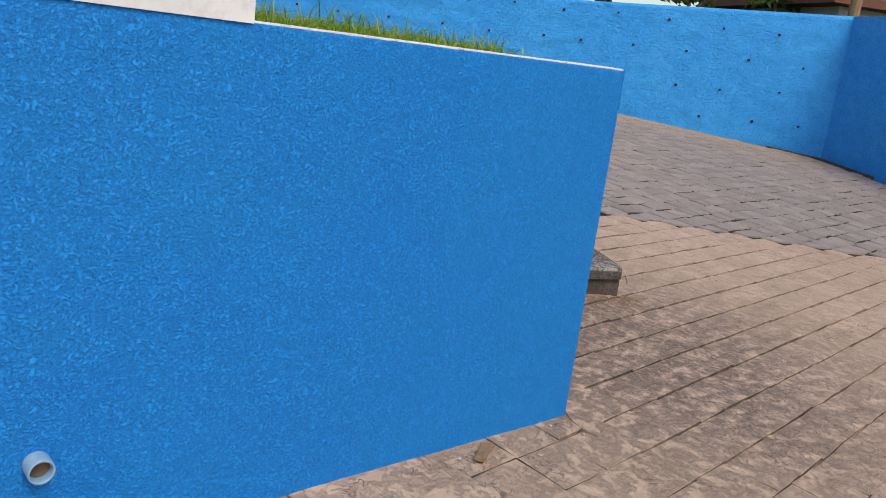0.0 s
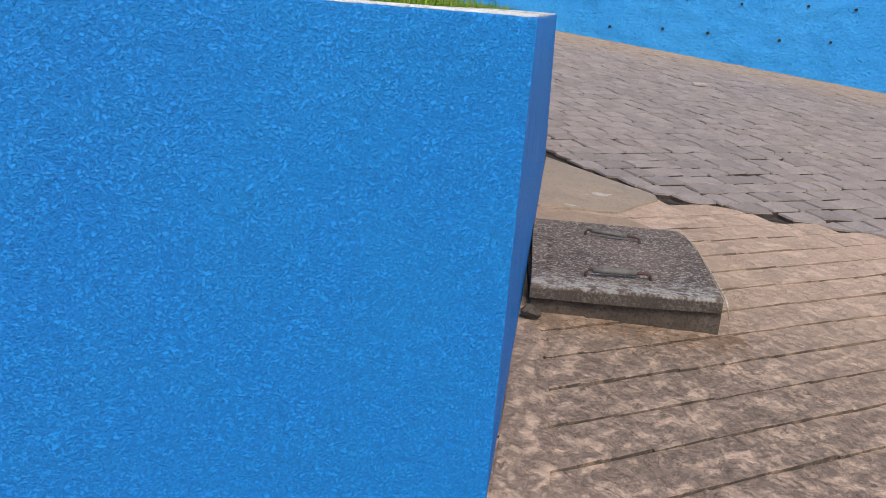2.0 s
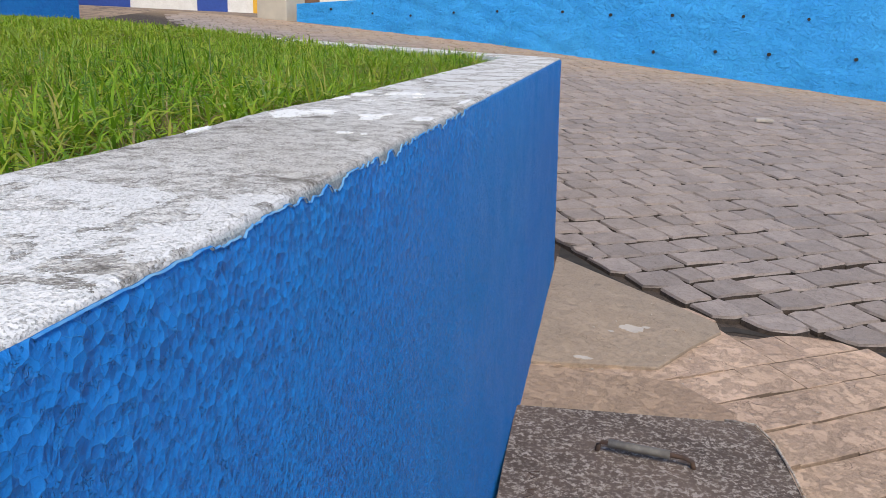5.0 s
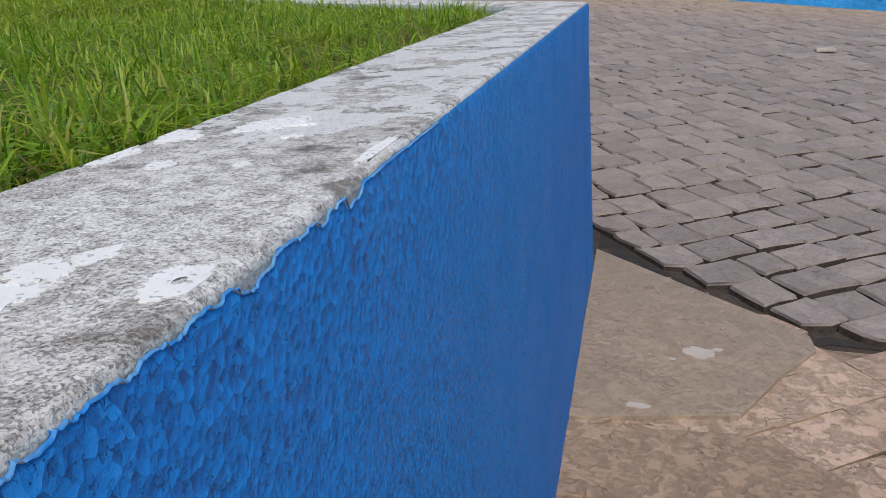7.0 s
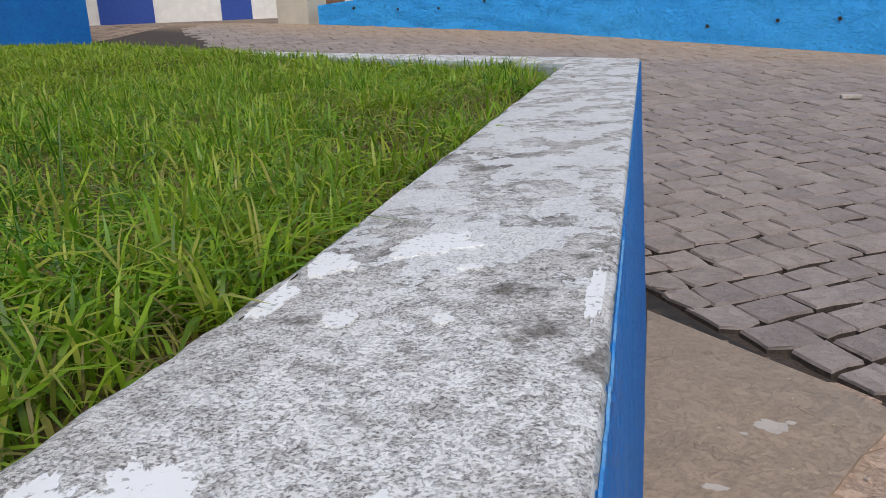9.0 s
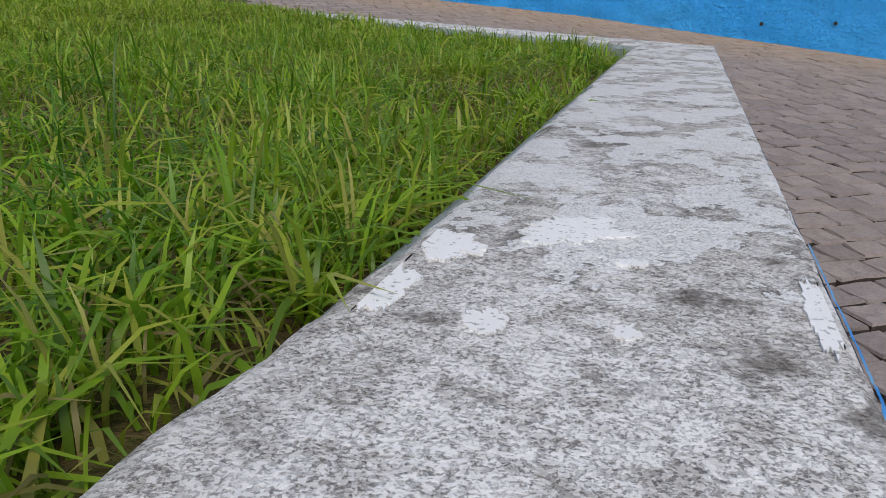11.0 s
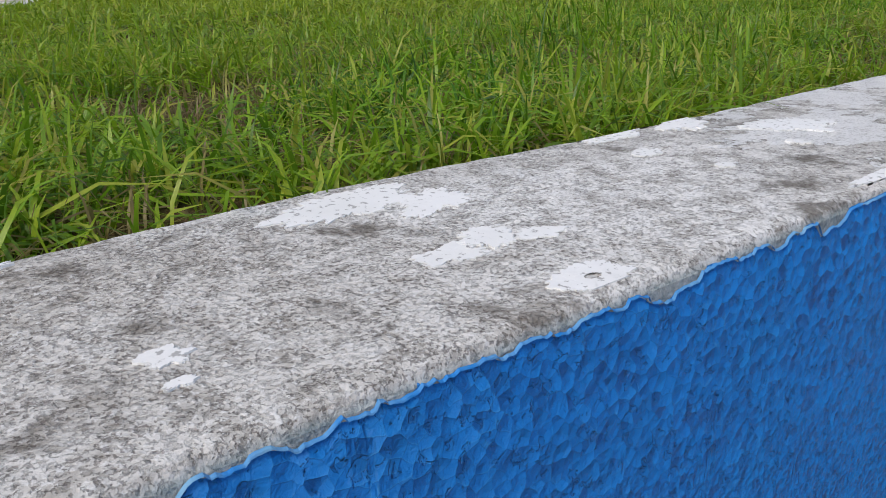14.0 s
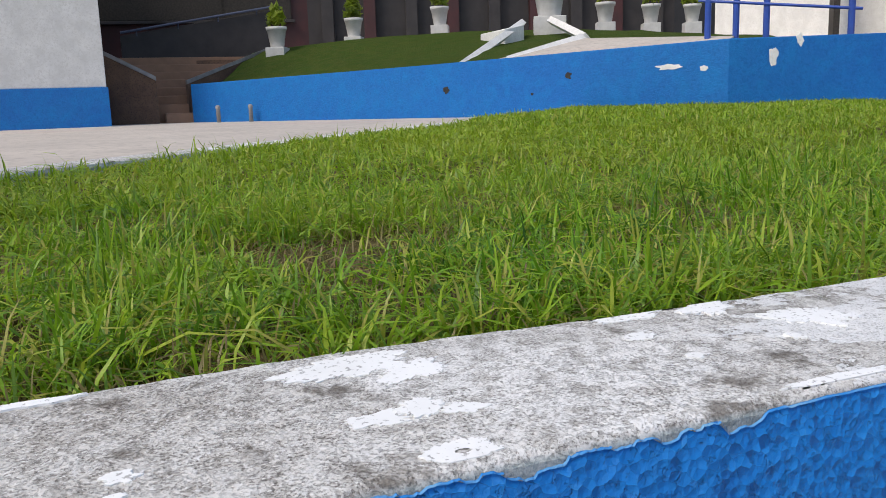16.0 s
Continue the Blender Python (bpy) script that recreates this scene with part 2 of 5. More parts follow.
# road joint soil, with the shade between stones painted into its colour
def joint_soil_shade():
    m, nt, p = material("road_joint_soil_and_shade")
    g = nt.nodes.new("ShaderNodeNewGeometry").outputs["Position"]
    xyz = node(nt, "SeparateXYZ", Vector=g)
    fine = fbm(nt, g, 70, 5, 0.7)
    col = blend(nt, span(nt, fine, 0.35, 0.65), (0.035, 0.027, 0.022), (0.085, 0.062, 0.048))
    foot = sums(nt, "ADD", sums(nt, "ADD", xyz.outputs[1], sums(nt, "MULTIPLY", xyz.outputs[0], 0.365)), sums(nt, "MULTIPLY", fbm(nt, g, 0.9, 4, 0.6), 0.9))
    col = blend(nt, span(nt, foot, 7.0, 8.0, 0, 0.85), col, (0.42, 0.29, 0.18))
    relief(nt, p, fine, 0.8, 0.006)
    finish(nt, p, col, 0.95)
    return m


def plain_rough(name, a, b, scale=12.0, rough=0.85, bump=0.3, spots=None, depth=0.003):
    m, nt, p = material(name)
    at = coords(nt)
    mid = fbm(nt, at, scale, 5, 0.6)
    fine = fbm(nt, at, scale * 9, 4, 0.65)
    col = blend(nt, span(nt, mid, 0.35, 0.65), a, b)
    if spots:
        col = blend(nt, span(nt, fine, 0.48, 0.66, 0, 0.8), col, spots)
    relief(nt, p, sums(nt, "ADD", mid, fine), bump, depth)
    p.inputs["Specular IOR Level"].default_value = 0.05 if rough > 0.93 else 0.5
    finish(nt, p, col, rough)
    return m


def lid_concrete():
    m, nt, p = material("mossy_speckled_concrete")
    at = coords(nt)
    big = fbm(nt, at, 5, 6, 0.68)
    fine = fbm(nt, at, 130, 5, 0.72)
    clump = fbm(nt, at, 30, 6, 0.7)
    col = blend(nt, span(nt, big, 0.38, 0.62), (0.15, 0.108, 0.086), (0.07, 0.050, 0.040))
    col = blend(nt, sums(nt, "MULTIPLY", span(nt, fbm(nt, at, 120, 6, 0.78), 0.50, 0.56), span(nt, clump, 0.40, 0.58, 0.08, 0.9)), col, (0.42, 0.365, 0.32))
    # slab sides blended darker below the top edge
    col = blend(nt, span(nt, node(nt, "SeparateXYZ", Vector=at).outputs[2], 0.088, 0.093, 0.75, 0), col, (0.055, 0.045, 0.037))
    xyz = node(nt, "SeparateXYZ", Vector=at)
    front = sums(nt, "SUBTRACT", xyz.outputs[1], sums(nt, "MULTIPLY", xyz.outputs[0], 0.12))
    worn = sums(nt, "MULTIPLY", span(nt, front, 0.79, 0.91, 1, 0), span(nt, clump, 0.42, 0.56))
    worn = sums(nt, "MULTIPLY", worn, span(nt, xyz.outputs[2], 0.090, 0.095))
    col = blend(nt, sums(nt, "MULTIPLY", worn, 0.75), col, (0.46, 0.44, 0.40))
    relief(nt, p, sums(nt, "ADD", fine, clump), 0.9, 0.004)
    finish(nt, p, col, 0.92)
    return m


def grass_blade(name, hues):
    m, nt, p = material(name)
    isl = nt.nodes.new("ShaderNodeNewGeometry").outputs["Random Per Island"]
    g = nt.nodes.new("ShaderNodeNewGeometry").outputs["Position"]
    ramp = nt.nodes.new("ShaderNodeValToRGB")
    nt.links.new(isl, ramp.inputs[0])
    el = ramp.color_ramp.elements
    el[0].position, el[0].color = 0.0, (*hues[0], 1)
    el[1].position, el[1].color = 1.0, (*hues[-1], 1)
    for i, h in enumerate(hues[1:-1]):
        e = el.new((i + 1) / (len(hues) - 1))
        e.color = (*h, 1)
    dry = sums(nt, "ADD", span(nt, fbm(nt, g, 2.2, 3), 0.4, 0.65, 0, 0.38), span(nt, node(nt, "SeparateXYZ", Vector=g).outputs[0], -0.45, -1.6, 0, 0.35))
    col = blend(nt, dry, ramp.outputs[0], (0.35, 0.45, 0.035))
    p.inputs["Subsurface Weight"].default_value = 0.0
    finish(nt, p, col, 0.42)
    tr = node(nt, "BsdfTranslucent", Color=col)
    mixs = node(nt, "MixShader", i0=0.48)
    nt.links.new(p.outputs[0], mixs.inputs[1])
    nt.links.new(tr.outputs[0], mixs.inputs[2])
    nt.links.new(mixs.outputs[0], nt.nodes["Material Output"].inputs["Surface"])
    return m


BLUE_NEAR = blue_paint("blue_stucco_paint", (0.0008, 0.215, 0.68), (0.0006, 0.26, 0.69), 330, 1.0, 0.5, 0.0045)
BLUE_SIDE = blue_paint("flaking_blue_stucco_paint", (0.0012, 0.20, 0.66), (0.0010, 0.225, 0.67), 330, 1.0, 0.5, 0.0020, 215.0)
# the planter's blue, darkened to put the shade out there into the paint
BLUE_LOW = blue_paint("shaded_blue_wall_paint", (0.004, 0.125, 0.42), (0.004, 0.14, 0.43), 60, 0.5, 0.6, 0.004)
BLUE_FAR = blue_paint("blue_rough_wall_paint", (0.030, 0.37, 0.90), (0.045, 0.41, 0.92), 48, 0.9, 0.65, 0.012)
COPING = coping_concrete("worn_coping_concrete")
FLAKE = flake_paint()
STONE_ROAD = stone_paving("grey_brown_paving_stone", (0.40, 0.335, 0.305), (0.29, 0.245, 0.225), (0.13, 0.102, 0.086), 0.5, 0.15)
STONE_NEAR = stone_paving("mortared_paving_stone", (0.66, 0.465, 0.345), (0.57, 0.40, 0.295), (0.20, 0.135, 0.095), 0.75)
GROUND = ground_mix()
JOINT_SOIL_SHADE = joint_soil_shade()
SLAB = stone_paving("tan_smooth_concrete", (0.38, 0.30, 0.225), (0.34, 0.27, 0.205), (0.18, 0.135, 0.10), 0.45)
CEMENT = stone_paving("rough_reddish_cement", (0.42, 0.285, 0.20), (0.35, 0.24, 0.17), (0.20, 0.135, 0.095), 0.6)
LID = lid_concrete()
LIDBASE = plain_rough("dark_damp_concrete", (0.085, 0.066, 0.054), (0.14, 0.115, 0.095), 14, 0.95, 0.8, (0.05, 0.042, 0.035), 0.004)
TUBE = plain_rough("grey_plastic_tube", (0.19, 0.18, 0.16), (0.11, 0.10, 0.09), 40, 0.6, 0.2, (0.12, 0.11, 0.10))
RUST = plain_rough("rusty_steel_bar", (0.10, 0.055, 0.035), (0.05, 0.032, 0.025), 60, 0.8, 0.4)
SOIL = plain_rough("brown_lawn_soil", (0.12, 0.085, 0.045), (0.075, 0.075, 0.025), 14, 0.95, 0.8, (0.15, 0.10, 0.055), 0.01)
GRASS = grass_blade("lawn_grass", [(0.042, 0.135, 0.011), (0.08, 0.22, 0.013), (0.135, 0.31, 0.016), (0.19, 0.385, 0.018), (0.26, 0.45, 0.024), (0.34, 0.50, 0.035), (0.42, 0.47, 0.06), (0.40, 0.34, 0.10)])
WHITE = plain_rough("white_wall_paint", (0.80, 0.79, 0.77), (0.68, 0.67, 0.65), 6, 0.75, 0.25, (0.62, 0.60, 0.57))
PIPE = plain_rough("grey_white_plastic_pipe", (0.30, 0.42, 0.53), (0.12, 0.32, 0.54), 30, 0.5, 0.1, (0.25, 0.30, 0.33))
# near-black; also stands in for the shade inside joints and holes
DARK = plain_rough("near_black_and_hollow_shade", (0.02, 0.018, 0.016), (0.04, 0.034, 0.03), 30, 0.9, 0.2)
PATHWAY = plain_rough("pale_concrete_path", (0.55, 0.49, 0.43), (0.46, 0.41, 0.36), 1.5, 0.85, 0.3, (0.36, 0.32, 0.28))
WOOD = plain_rough("weathered_wood_chip", (0.24, 0.14, 0.075), (0.33, 0.21, 0.12), 60, 0.85, 0.4)
BRICK = plain_rough("dark_brick_wall", (0.13, 0.075, 0.05), (0.19, 0.11, 0.07), 5, 0.85, 0.4, (0.08, 0.05, 0.04))
SLATE = plain_rough("dark_grey_cladding", (0.022, 0.020, 0.022), (0.034, 0.030, 0.032), 4, 0.7, 0.3)
MAROON = plain_rough("maroon_painted_wall", (0.055, 0.012, 0.014), (0.035, 0.010, 0.012), 4, 0.6, 0.2)
STEEL_BLUE = plain_rough("blue_painted_steel", (0.02, 0.07, 0.36), (0.015, 0.055, 0.28), 20, 0.4, 0.05)
STEEL_DULL = plain_rough("dull_blue_steel", (0.07, 0.09, 0.15), (0.05, 0.065, 0.11), 20, 0.5, 0.05)
LITTER = plain_rough("pale_dry_litter", (0.62, 0.56, 0.48), (0.25, 0.16, 0.09), 90, 0.9, 0.3)
GREY_TRIM = plain_rough("grey_stair_coping", (0.30, 0.29, 0.29), (0.22, 0.21, 0.21), 8, 0.8, 0.2)
CREAM = plain_rough("cream_plaster", (0.62, 0.56, 0.46), (0.52, 0.47, 0.39), 4, 0.85, 0.2)
YELLOW = plain_rough("yellow_sign_paint", (0.75, 0.42, 0.03), (0.65, 0.36, 0.03), 10, 0.5, 0.05)
LEAF = grass_blade("shrub_leaf", [(0.02, 0.05, 0.012), (0.035, 0.075, 0.016), (0.055, 0.10, 0.02), (0.09, 0.13, 0.03)])
BANK = plain_rough("grass_bank_turf", (0.045, 0.085, 0.015), (0.075, 0.095, 0.022), 6, 0.95, 1.0, (0.035, 0.055, 0.014), 0.03)
TERRACOTTA = plain_rough("red_roof_tile", (0.20, 0.075, 0.045), (0.14, 0.06, 0.04), 6, 0.85, 0.4)


# ---- mesh helpers ----
def raw(name, verts, faces, mat, parent=None, label="", smooth=False):
    me = bpy.data.meshes.new(name)
    me.from_pydata([tuple(v) for v in verts], [], [tuple(f) for f in faces])
    me.materials.append(mat)
    if smooth:
        me.polygons.foreach_set("use_smooth", [True] * len(me.polygons))
    me.update()
    ob = new(name, me)
    ob.parent = parent
    if label:
        tagged(ob, label)
    return ob


def part(name, bm, mat, parent=None, label="", smooth=False):
    me = bpy.data.meshes.new(name)
    bmesh.ops.recalc_face_normals(bm, faces=bm.faces)
    bm.to_mesh(me)
    bm.free()
    me.materials.append(mat)
    if smooth:
        me.polygons.foreach_set("use_smooth", [True] * len(me.polygons))
    ob = new(name, me)
    ob.parent = parent
    if label:
        tagged(ob, label)
    return ob


def block(x0, y0, z0, x1, y1, z1, bevel=0.0, turn=0.0, at=(0, 0, 0)):
    bm = bmesh.new()
    bmesh.ops.create_cube(bm, size=1)
    bmesh.ops.scale(bm, vec=(x1 - x0, y1 - y0, z1 - z0), verts=bm.verts)
    bmesh.ops.translate(bm, vec=((x0 + x1) / 2, (y0 + y1) / 2, (z0 + z1) / 2), verts=bm.verts)
    if bevel:
        bmesh.ops.bevel(bm, geom=bm.edges[:], offset=bevel, segments=2, affect="EDGES", profile=0.6)
    bmesh.ops.transform(bm, matrix=pose(*at, 0, 0, turn), verts=bm.verts)
    return bm


def prism(points, z0, z1, bevel=0.0, jag=0.0):
    """Upright prism on a plan outline; z0 and z1 are numbers or functions of x, y."""
    f0 = z0 if callable(z0) else (lambda x, y: z0)
    f1 = z1 if callable(z1) else (lambda x, y: z1)
    bm = bmesh.new()
    lo = [bm.verts.new((x, y, f0(x, y))) for x, y in points]
    hi = [bm.verts.new((x, y, f1(x, y))) for x, y in points]
    bm.faces.new(lo[::-1])
    top = bm.faces.new(hi)
    n = len(points)
    for i in range(n):
        bm.faces.new((lo[i], lo[(i + 1) % n], hi[(i + 1) % n], hi[i]))
    if bevel:
        bmesh.ops.bevel(bm, geom=list(top.edges), offset=bevel, segments=2, affect="EDGES", profile=0.6)
    return bm


def tube(points, radius, sides=10, cap=True):
    """A round bar along a line of points."""
    bm = bmesh.new()
    rings = []
    pts = [Vector(p) for p in points]
    for i, p in enumerate(pts):
        d = (pts[min(i + 1, len(pts) - 1)] - pts[max(i - 1, 0)]).normalized()
        up = Vector((0, 0, 1)) if abs(d.z) < 0.9 else Vector((1, 0, 0))
        a = d.cross(up).normalized()
        b = d.cross(a)
        rings.append([bm.verts.new(p + radius * (math.cos(k) * a + math.sin(k) * b)) for k in [2 * math.pi * j / sides for j in range(sides)]])
    for r, s in zip(rings, rings[1:]):
        for j in range(sides):
            bm.faces.new((r[j], r[(j + 1) % sides], s[(j + 1) % sides], s[j]))
    if cap:
        bm.faces.new(rings[0][::-1])
        bm.faces.new(rings[-1])
    return bm


def lathe(profile, sides=18):
    """Turned form from (radius, height) pairs."""
    bm = bmesh.new()
    rings = [[bm.verts.new((r * math.cos(2 * math.pi * j / sides), r * math.sin(2 * math.pi * j / sides), z)) for j in range(sides)] for r, z in profile]
    for r, s in zip(rings, rings[1:]):
        for j in range(sides):
            bm.faces.new((r[j], r[(j + 1) % sides], s[(j + 1) % sides], s[j]))
    bm.faces.new(rings[0][::-1])
    bm.faces.new(rings[-1])
    return bm


def rnoise(x, y, z, s):
    return noise.noise((x * s, y * s, z * s))


# ---- the lie of the land ----
TOP = 0.714                                  # coping of the planter
FAR_A, FAR_B = 7.80, -0.365                   # far wall stands on y = FAR_A + FAR_B x


def land(x, y):
    x, y = min(max(x, -6), 6), min(max(y, -5), 9)
    if x < -1:
        x = -1 + 0.6 * (x + 1)
    s = min(max((y - 2.0) / (5.8 + FAR_B * x), 0), 1.0) ** 1.3
    return -0.0176 - 0.057 * x + 0.0556 * y + s * (0.125 - 0.015 * x)


def lawn_z(x, y):
    back = min(max((-x - 0.8) / 0.7, 0), 1) * min(max((y - 2.2) / 0.6, 0), 1)
    return 0.686 + 0.010 * rnoise(x, y, 0, 2.1) + 0.012 * rnoise(x, y, 4, 0.7) + 0.03 * back


def steps(lo, hi, dense, far, k=1.35):
    """Grid lines that are close together from lo to hi and widen out to far."""
    out = list(np.arange(lo, hi + 1e-6, dense))
    a, b, d = lo, hi, dense
    while b < far:
        d *= k
        a, b = a - d, b + d
        out = [a] + out + [b]
    return out


def crack(x):
    return 2.475 - 0.78 * x if x < 0.47 else 2.137 - 0.06 * x


gx, gy = steps(-7, 7, 0.07, 900), steps(-4, 10, 0.07, 900)
gv, gf = [], []
for j, y in enumerate(gy):
    for i, x in enumerate(gx):
        road_sink = 0.015 if y > crack(max(x, 0)) - 0.02 and x > -0.3 and y < FAR_A + FAR_B * x - 0.5 else 0.0
        gv.append((x, y, land(x, y) - 0.0038 + 0.0028 * rnoise(x, y, 0, 6) - road_sink))
w = len(gx)
gf = [(j * w + i, j * w + i + 1, (j + 1) * w + i + 1, (j + 1) * w + i) for j in range(len(gy) - 1) for i in range(w - 1)]
ground = raw("ground", gv, gf, GROUND, smooth=True)
ground.data.materials.append(JOINT_SOIL_SHADE)
for p_ in ground.data.polygons:
    c_ = p_.center
    if c_.y > crack(max(c_.x, 0)) and c_.x > -5 and c_.y < FAR_A + FAR_B * c_.x:
        p_.material_index = 1
tagged(ground, "brown mortar and earth ground between worn paving stones", "ground", kind="structure")

# ---- the planter: side, front, rear and west walls ----
FRONT = Vector((-0.866, -0.5))
REAR = Vector((-0.745, 0.667))
corner, far_end = Vector((0, 0)), Vector((0, 2.343))
west_corner = Vector((-0.99, -0.571))
WEST = Vector((-0.740, 0.672))
rear_end, west_end = far_end + REAR * 6.7, west_corner + WEST * 8.0
THICK = 0.156
in_corner = Vector((-THICK, -THICK * 0.577 + THICK / 0.866))
in_far = Vector((-THICK, 2.343 - 0.06))
in_rear = rear_end + Vector((-0.667, -0.745)) * THICK
in_westc = west_corner + Vector((0.045, 0.155))
in_west = west_end + Vector((0.672, 0.740)) * THICK


def inner_swell(y):
    """How far the hand-made inner edge of the side coping strays from straight."""
    return 0.007 * math.exp(-((y - 0.645) / 0.07) ** 2) - 0.006 * min(max((y - 0.74) / 0.14, 0), 1)


def coping_wall(name, a, b, ai, bi, z0, mat, label, batter=0.0):
    """A low wall with a worn, rounded top, between two mitred ends."""
    n = max(8, int((b - a).length / 0.012)) if (b - a).length < 3 else 160
    prof = [(0.0, z0, 0), (0.0, TOP - 0.040, 0), (0.0, TOP - 0.0045, 0), (0.010, TOP - 0.0012, 1), (0.03, TOP, 1), (0.10, TOP, 1), (0.35, TOP, 1), (0.65, TOP, 1),
            (0.93, TOP, 1), (0.965, TOP - 0.002, 1), (1.0, TOP - 0.010, 0), (1.0, TOP - 0.05, 0), (1.0, z0, 0)]
    vs, fs = [], []
    for i in range(n + 1):
        o, q = a.lerp(b, i / n), ai.lerp(bi, i / n)
        for f, z, live in prof:
            p = o.lerp(q, f)
            if live:
                k = 0.0012 * rnoise(p.x, p.y, f * 3, 23) + 0.0008 * rnoise(p.x, p.y, f, 90)
                edge = 1.0 if f in (0.010, 0.965) else 0.3
                z += k * edge
                if f > 0.85 and name == "wall_side":
                    p = p + (q - o).normalized() * inner_swell(p.y)
                if f > 0.85:
                    p = p + (q - o).normalized() * (0.0025 * rnoise(p.x, p.y, 7, 17) + 0.0025 * rnoise(p.x, p.y, 7, 70))
            vs.append((p.x, p.y, z))
    m = len(prof)
    for i in range(n):
        for j in range(m - 1):
            fs.append((i * m + j, (i + 1) * m + j, (i + 1) * m + j + 1, i * m + j + 1))
    fs.append(tuple(range(m)))
    fs.append(tuple(n * m + j for j in range(m - 1, -1, -1)))
    ob = raw(name, vs, fs, mat, smooth=True)
    for p_ in ob.data.polygons:
        p_.use_smooth = abs(p_.normal.z) > 0.6
    return tagged(ob, label, "wall", kind="structure")


wall_side = coping_wall("wall_side", corner, far_end, in_corner, in_far, -0.15, COPING, "low planter wall, blue stucco with a worn white-painted concrete coping")
wall_front = coping_wall("wall_front", west_corner, corner, in_westc, in_corner, -0.15, COPING, "low planter wall, bright blue stucco under a white coping")
wall_rear = coping_wall("wall_rear", far_end, rear_end, in_far, in_rear, -0.05, COPING, "low rear planter wall with white-painted coping")
wall_west = coping_wall("wall_west", west_end, west_corner, in_west, in_westc, 0.2, COPING, "low planter wall with white-painted top beside the path")


def scallop(u, z, s):
    """Relief of hand-thrown stucco: shallow dished flakes with raised rims."""
    d = noise.voronoi((u * s + 0.5 * noise.noise((u * 50, z * 50, 2)), z * s * 0.85 + 0.5 * noise.noise((u * 50, z * 50, 7)), 3.1))[0]
    return min(d[0], 0.75) ** 2 + 0.45 * max(0.0, 0.10 - (d[1] - d[0])) / 0.10


def skin(name, base, way, out, length, top, rough, mat, parent, label, corner_at=None, lean=lambda u, z: 0.0, step=0.0028):
    """The coat of blue paint and stucco on one face of the planter, with real relief."""
    nu = int(length / step)
    nz = int(0.80 / step)
    vs, fs = [], []
    for i in range(nu + 1):
        u = length * i / nu
        p = base + way * u
        zt, zb = top(u), land(p.x, p.y) - 0.03
        for j in range(nz + 1):
            f = j / nz
            z = zb + (zt - zb) * f
            h = 0.0007 + 0.0008 * min(1.0, (zt - z) / 0.02) + rough(u, z) * min(1.0, 0.35 + (zt - z) / 0.05)
            for c in (corner_at or ()):
                d = abs(u - c)
                if d < 0.012:
                    h = 0.0015 + (h - 0.0015) * d / 0.012 - 0.0007 * (1 - d / 0.012) ** 2
            h = max(h, 0.0005) + lean(u, z)
            if j == nz:
                h = -0.0004
            if i == 0:
                vs.append((p.x + 0.866 * 0.0020, p.y - 0.5 * 0.0020, z))
                continue
            vs.append((p.x + out.x * h, p.y + out.y * h, z))
    m = nz + 1
    fs = [(i * m + j, (i + 1) * m + j, (i + 1) * m + j + 1, i * m + j + 1) for i in range(nu) for j in range(nz)]
    return raw(name, vs, fs, mat, parent, label, smooth=True)


def side_top(y):
    gone = min(max((y - 0.22) / 0.12, 0), 1) * min(max((0.83 - y) / 0.05, 0), 1)
    chunk = min(max((rnoise(y, 0, 1, 31) - 0.06) / 0.07, 0), 1) * (0.0040 + 0.005 * rnoise(y, 0, 6, 13))
    bite = min(max((rnoise(y, 2, 5, 95) - 0.02) / 0.06, 0), 1) * 0.0015
    arcs = chunk + bite + abs(rnoise(y, 0, 9, 260)) * 0.0016
    return TOP - 0.0028 - 0.0012 * abs(rnoise(y, 0, 3, 60)) - gone * (0.0006 + max(arcs, 0))


def side_rough(y, z):
    near = min(max((TOP - z) / 0.16, 0), 1)
    a = scallop(y, z, 75)
    return 0.0003 * (1 - near) * a + 0.0004 * noise.noise((y * 40, z * 7, 4)) + 0.0012 * rnoise(y, z, 1, 8)


def front_rough(u, z):
    bend = 0.35 * noise.noise((u * 60, z * 60, 9))
    worm = max(0.0, 1 - abs(noise.noise((u * 85 + bend, z * 105 + bend, 1))) / 0.26)
    live = min(max(0.55 + 1.6 * noise.noise((u * 55, z * 60, 4)), 0.0), 1.0)
    blob = max(0.0, noise.noise((u * 150, z * 170, 12)) - 0.15)
    return 0.0004 * worm * worm * live + 0.0012 * blob + 0.0012 * rnoise(u, z, 5, 8)


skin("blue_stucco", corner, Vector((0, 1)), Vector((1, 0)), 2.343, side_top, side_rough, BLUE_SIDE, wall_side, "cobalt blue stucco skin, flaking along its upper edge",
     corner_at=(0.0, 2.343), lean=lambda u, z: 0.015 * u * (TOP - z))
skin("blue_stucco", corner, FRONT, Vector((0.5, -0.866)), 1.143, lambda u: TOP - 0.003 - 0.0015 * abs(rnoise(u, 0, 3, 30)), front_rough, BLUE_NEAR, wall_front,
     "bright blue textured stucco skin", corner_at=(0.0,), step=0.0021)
rear_skin = raw("blue_stucco", [(far_end.x + 0.003, far_end.y + 0.003, -0.05), (rear_end.x, rear_end.y + 0.004, -0.05), (rear_end.x, rear_end.y + 0.004, TOP - 0.008), (far_end.x + 0.003, far_end.y + 0.003, TOP - 0.008)],
                [(0, 1, 2, 3)], BLUE_NEAR, wall_rear)

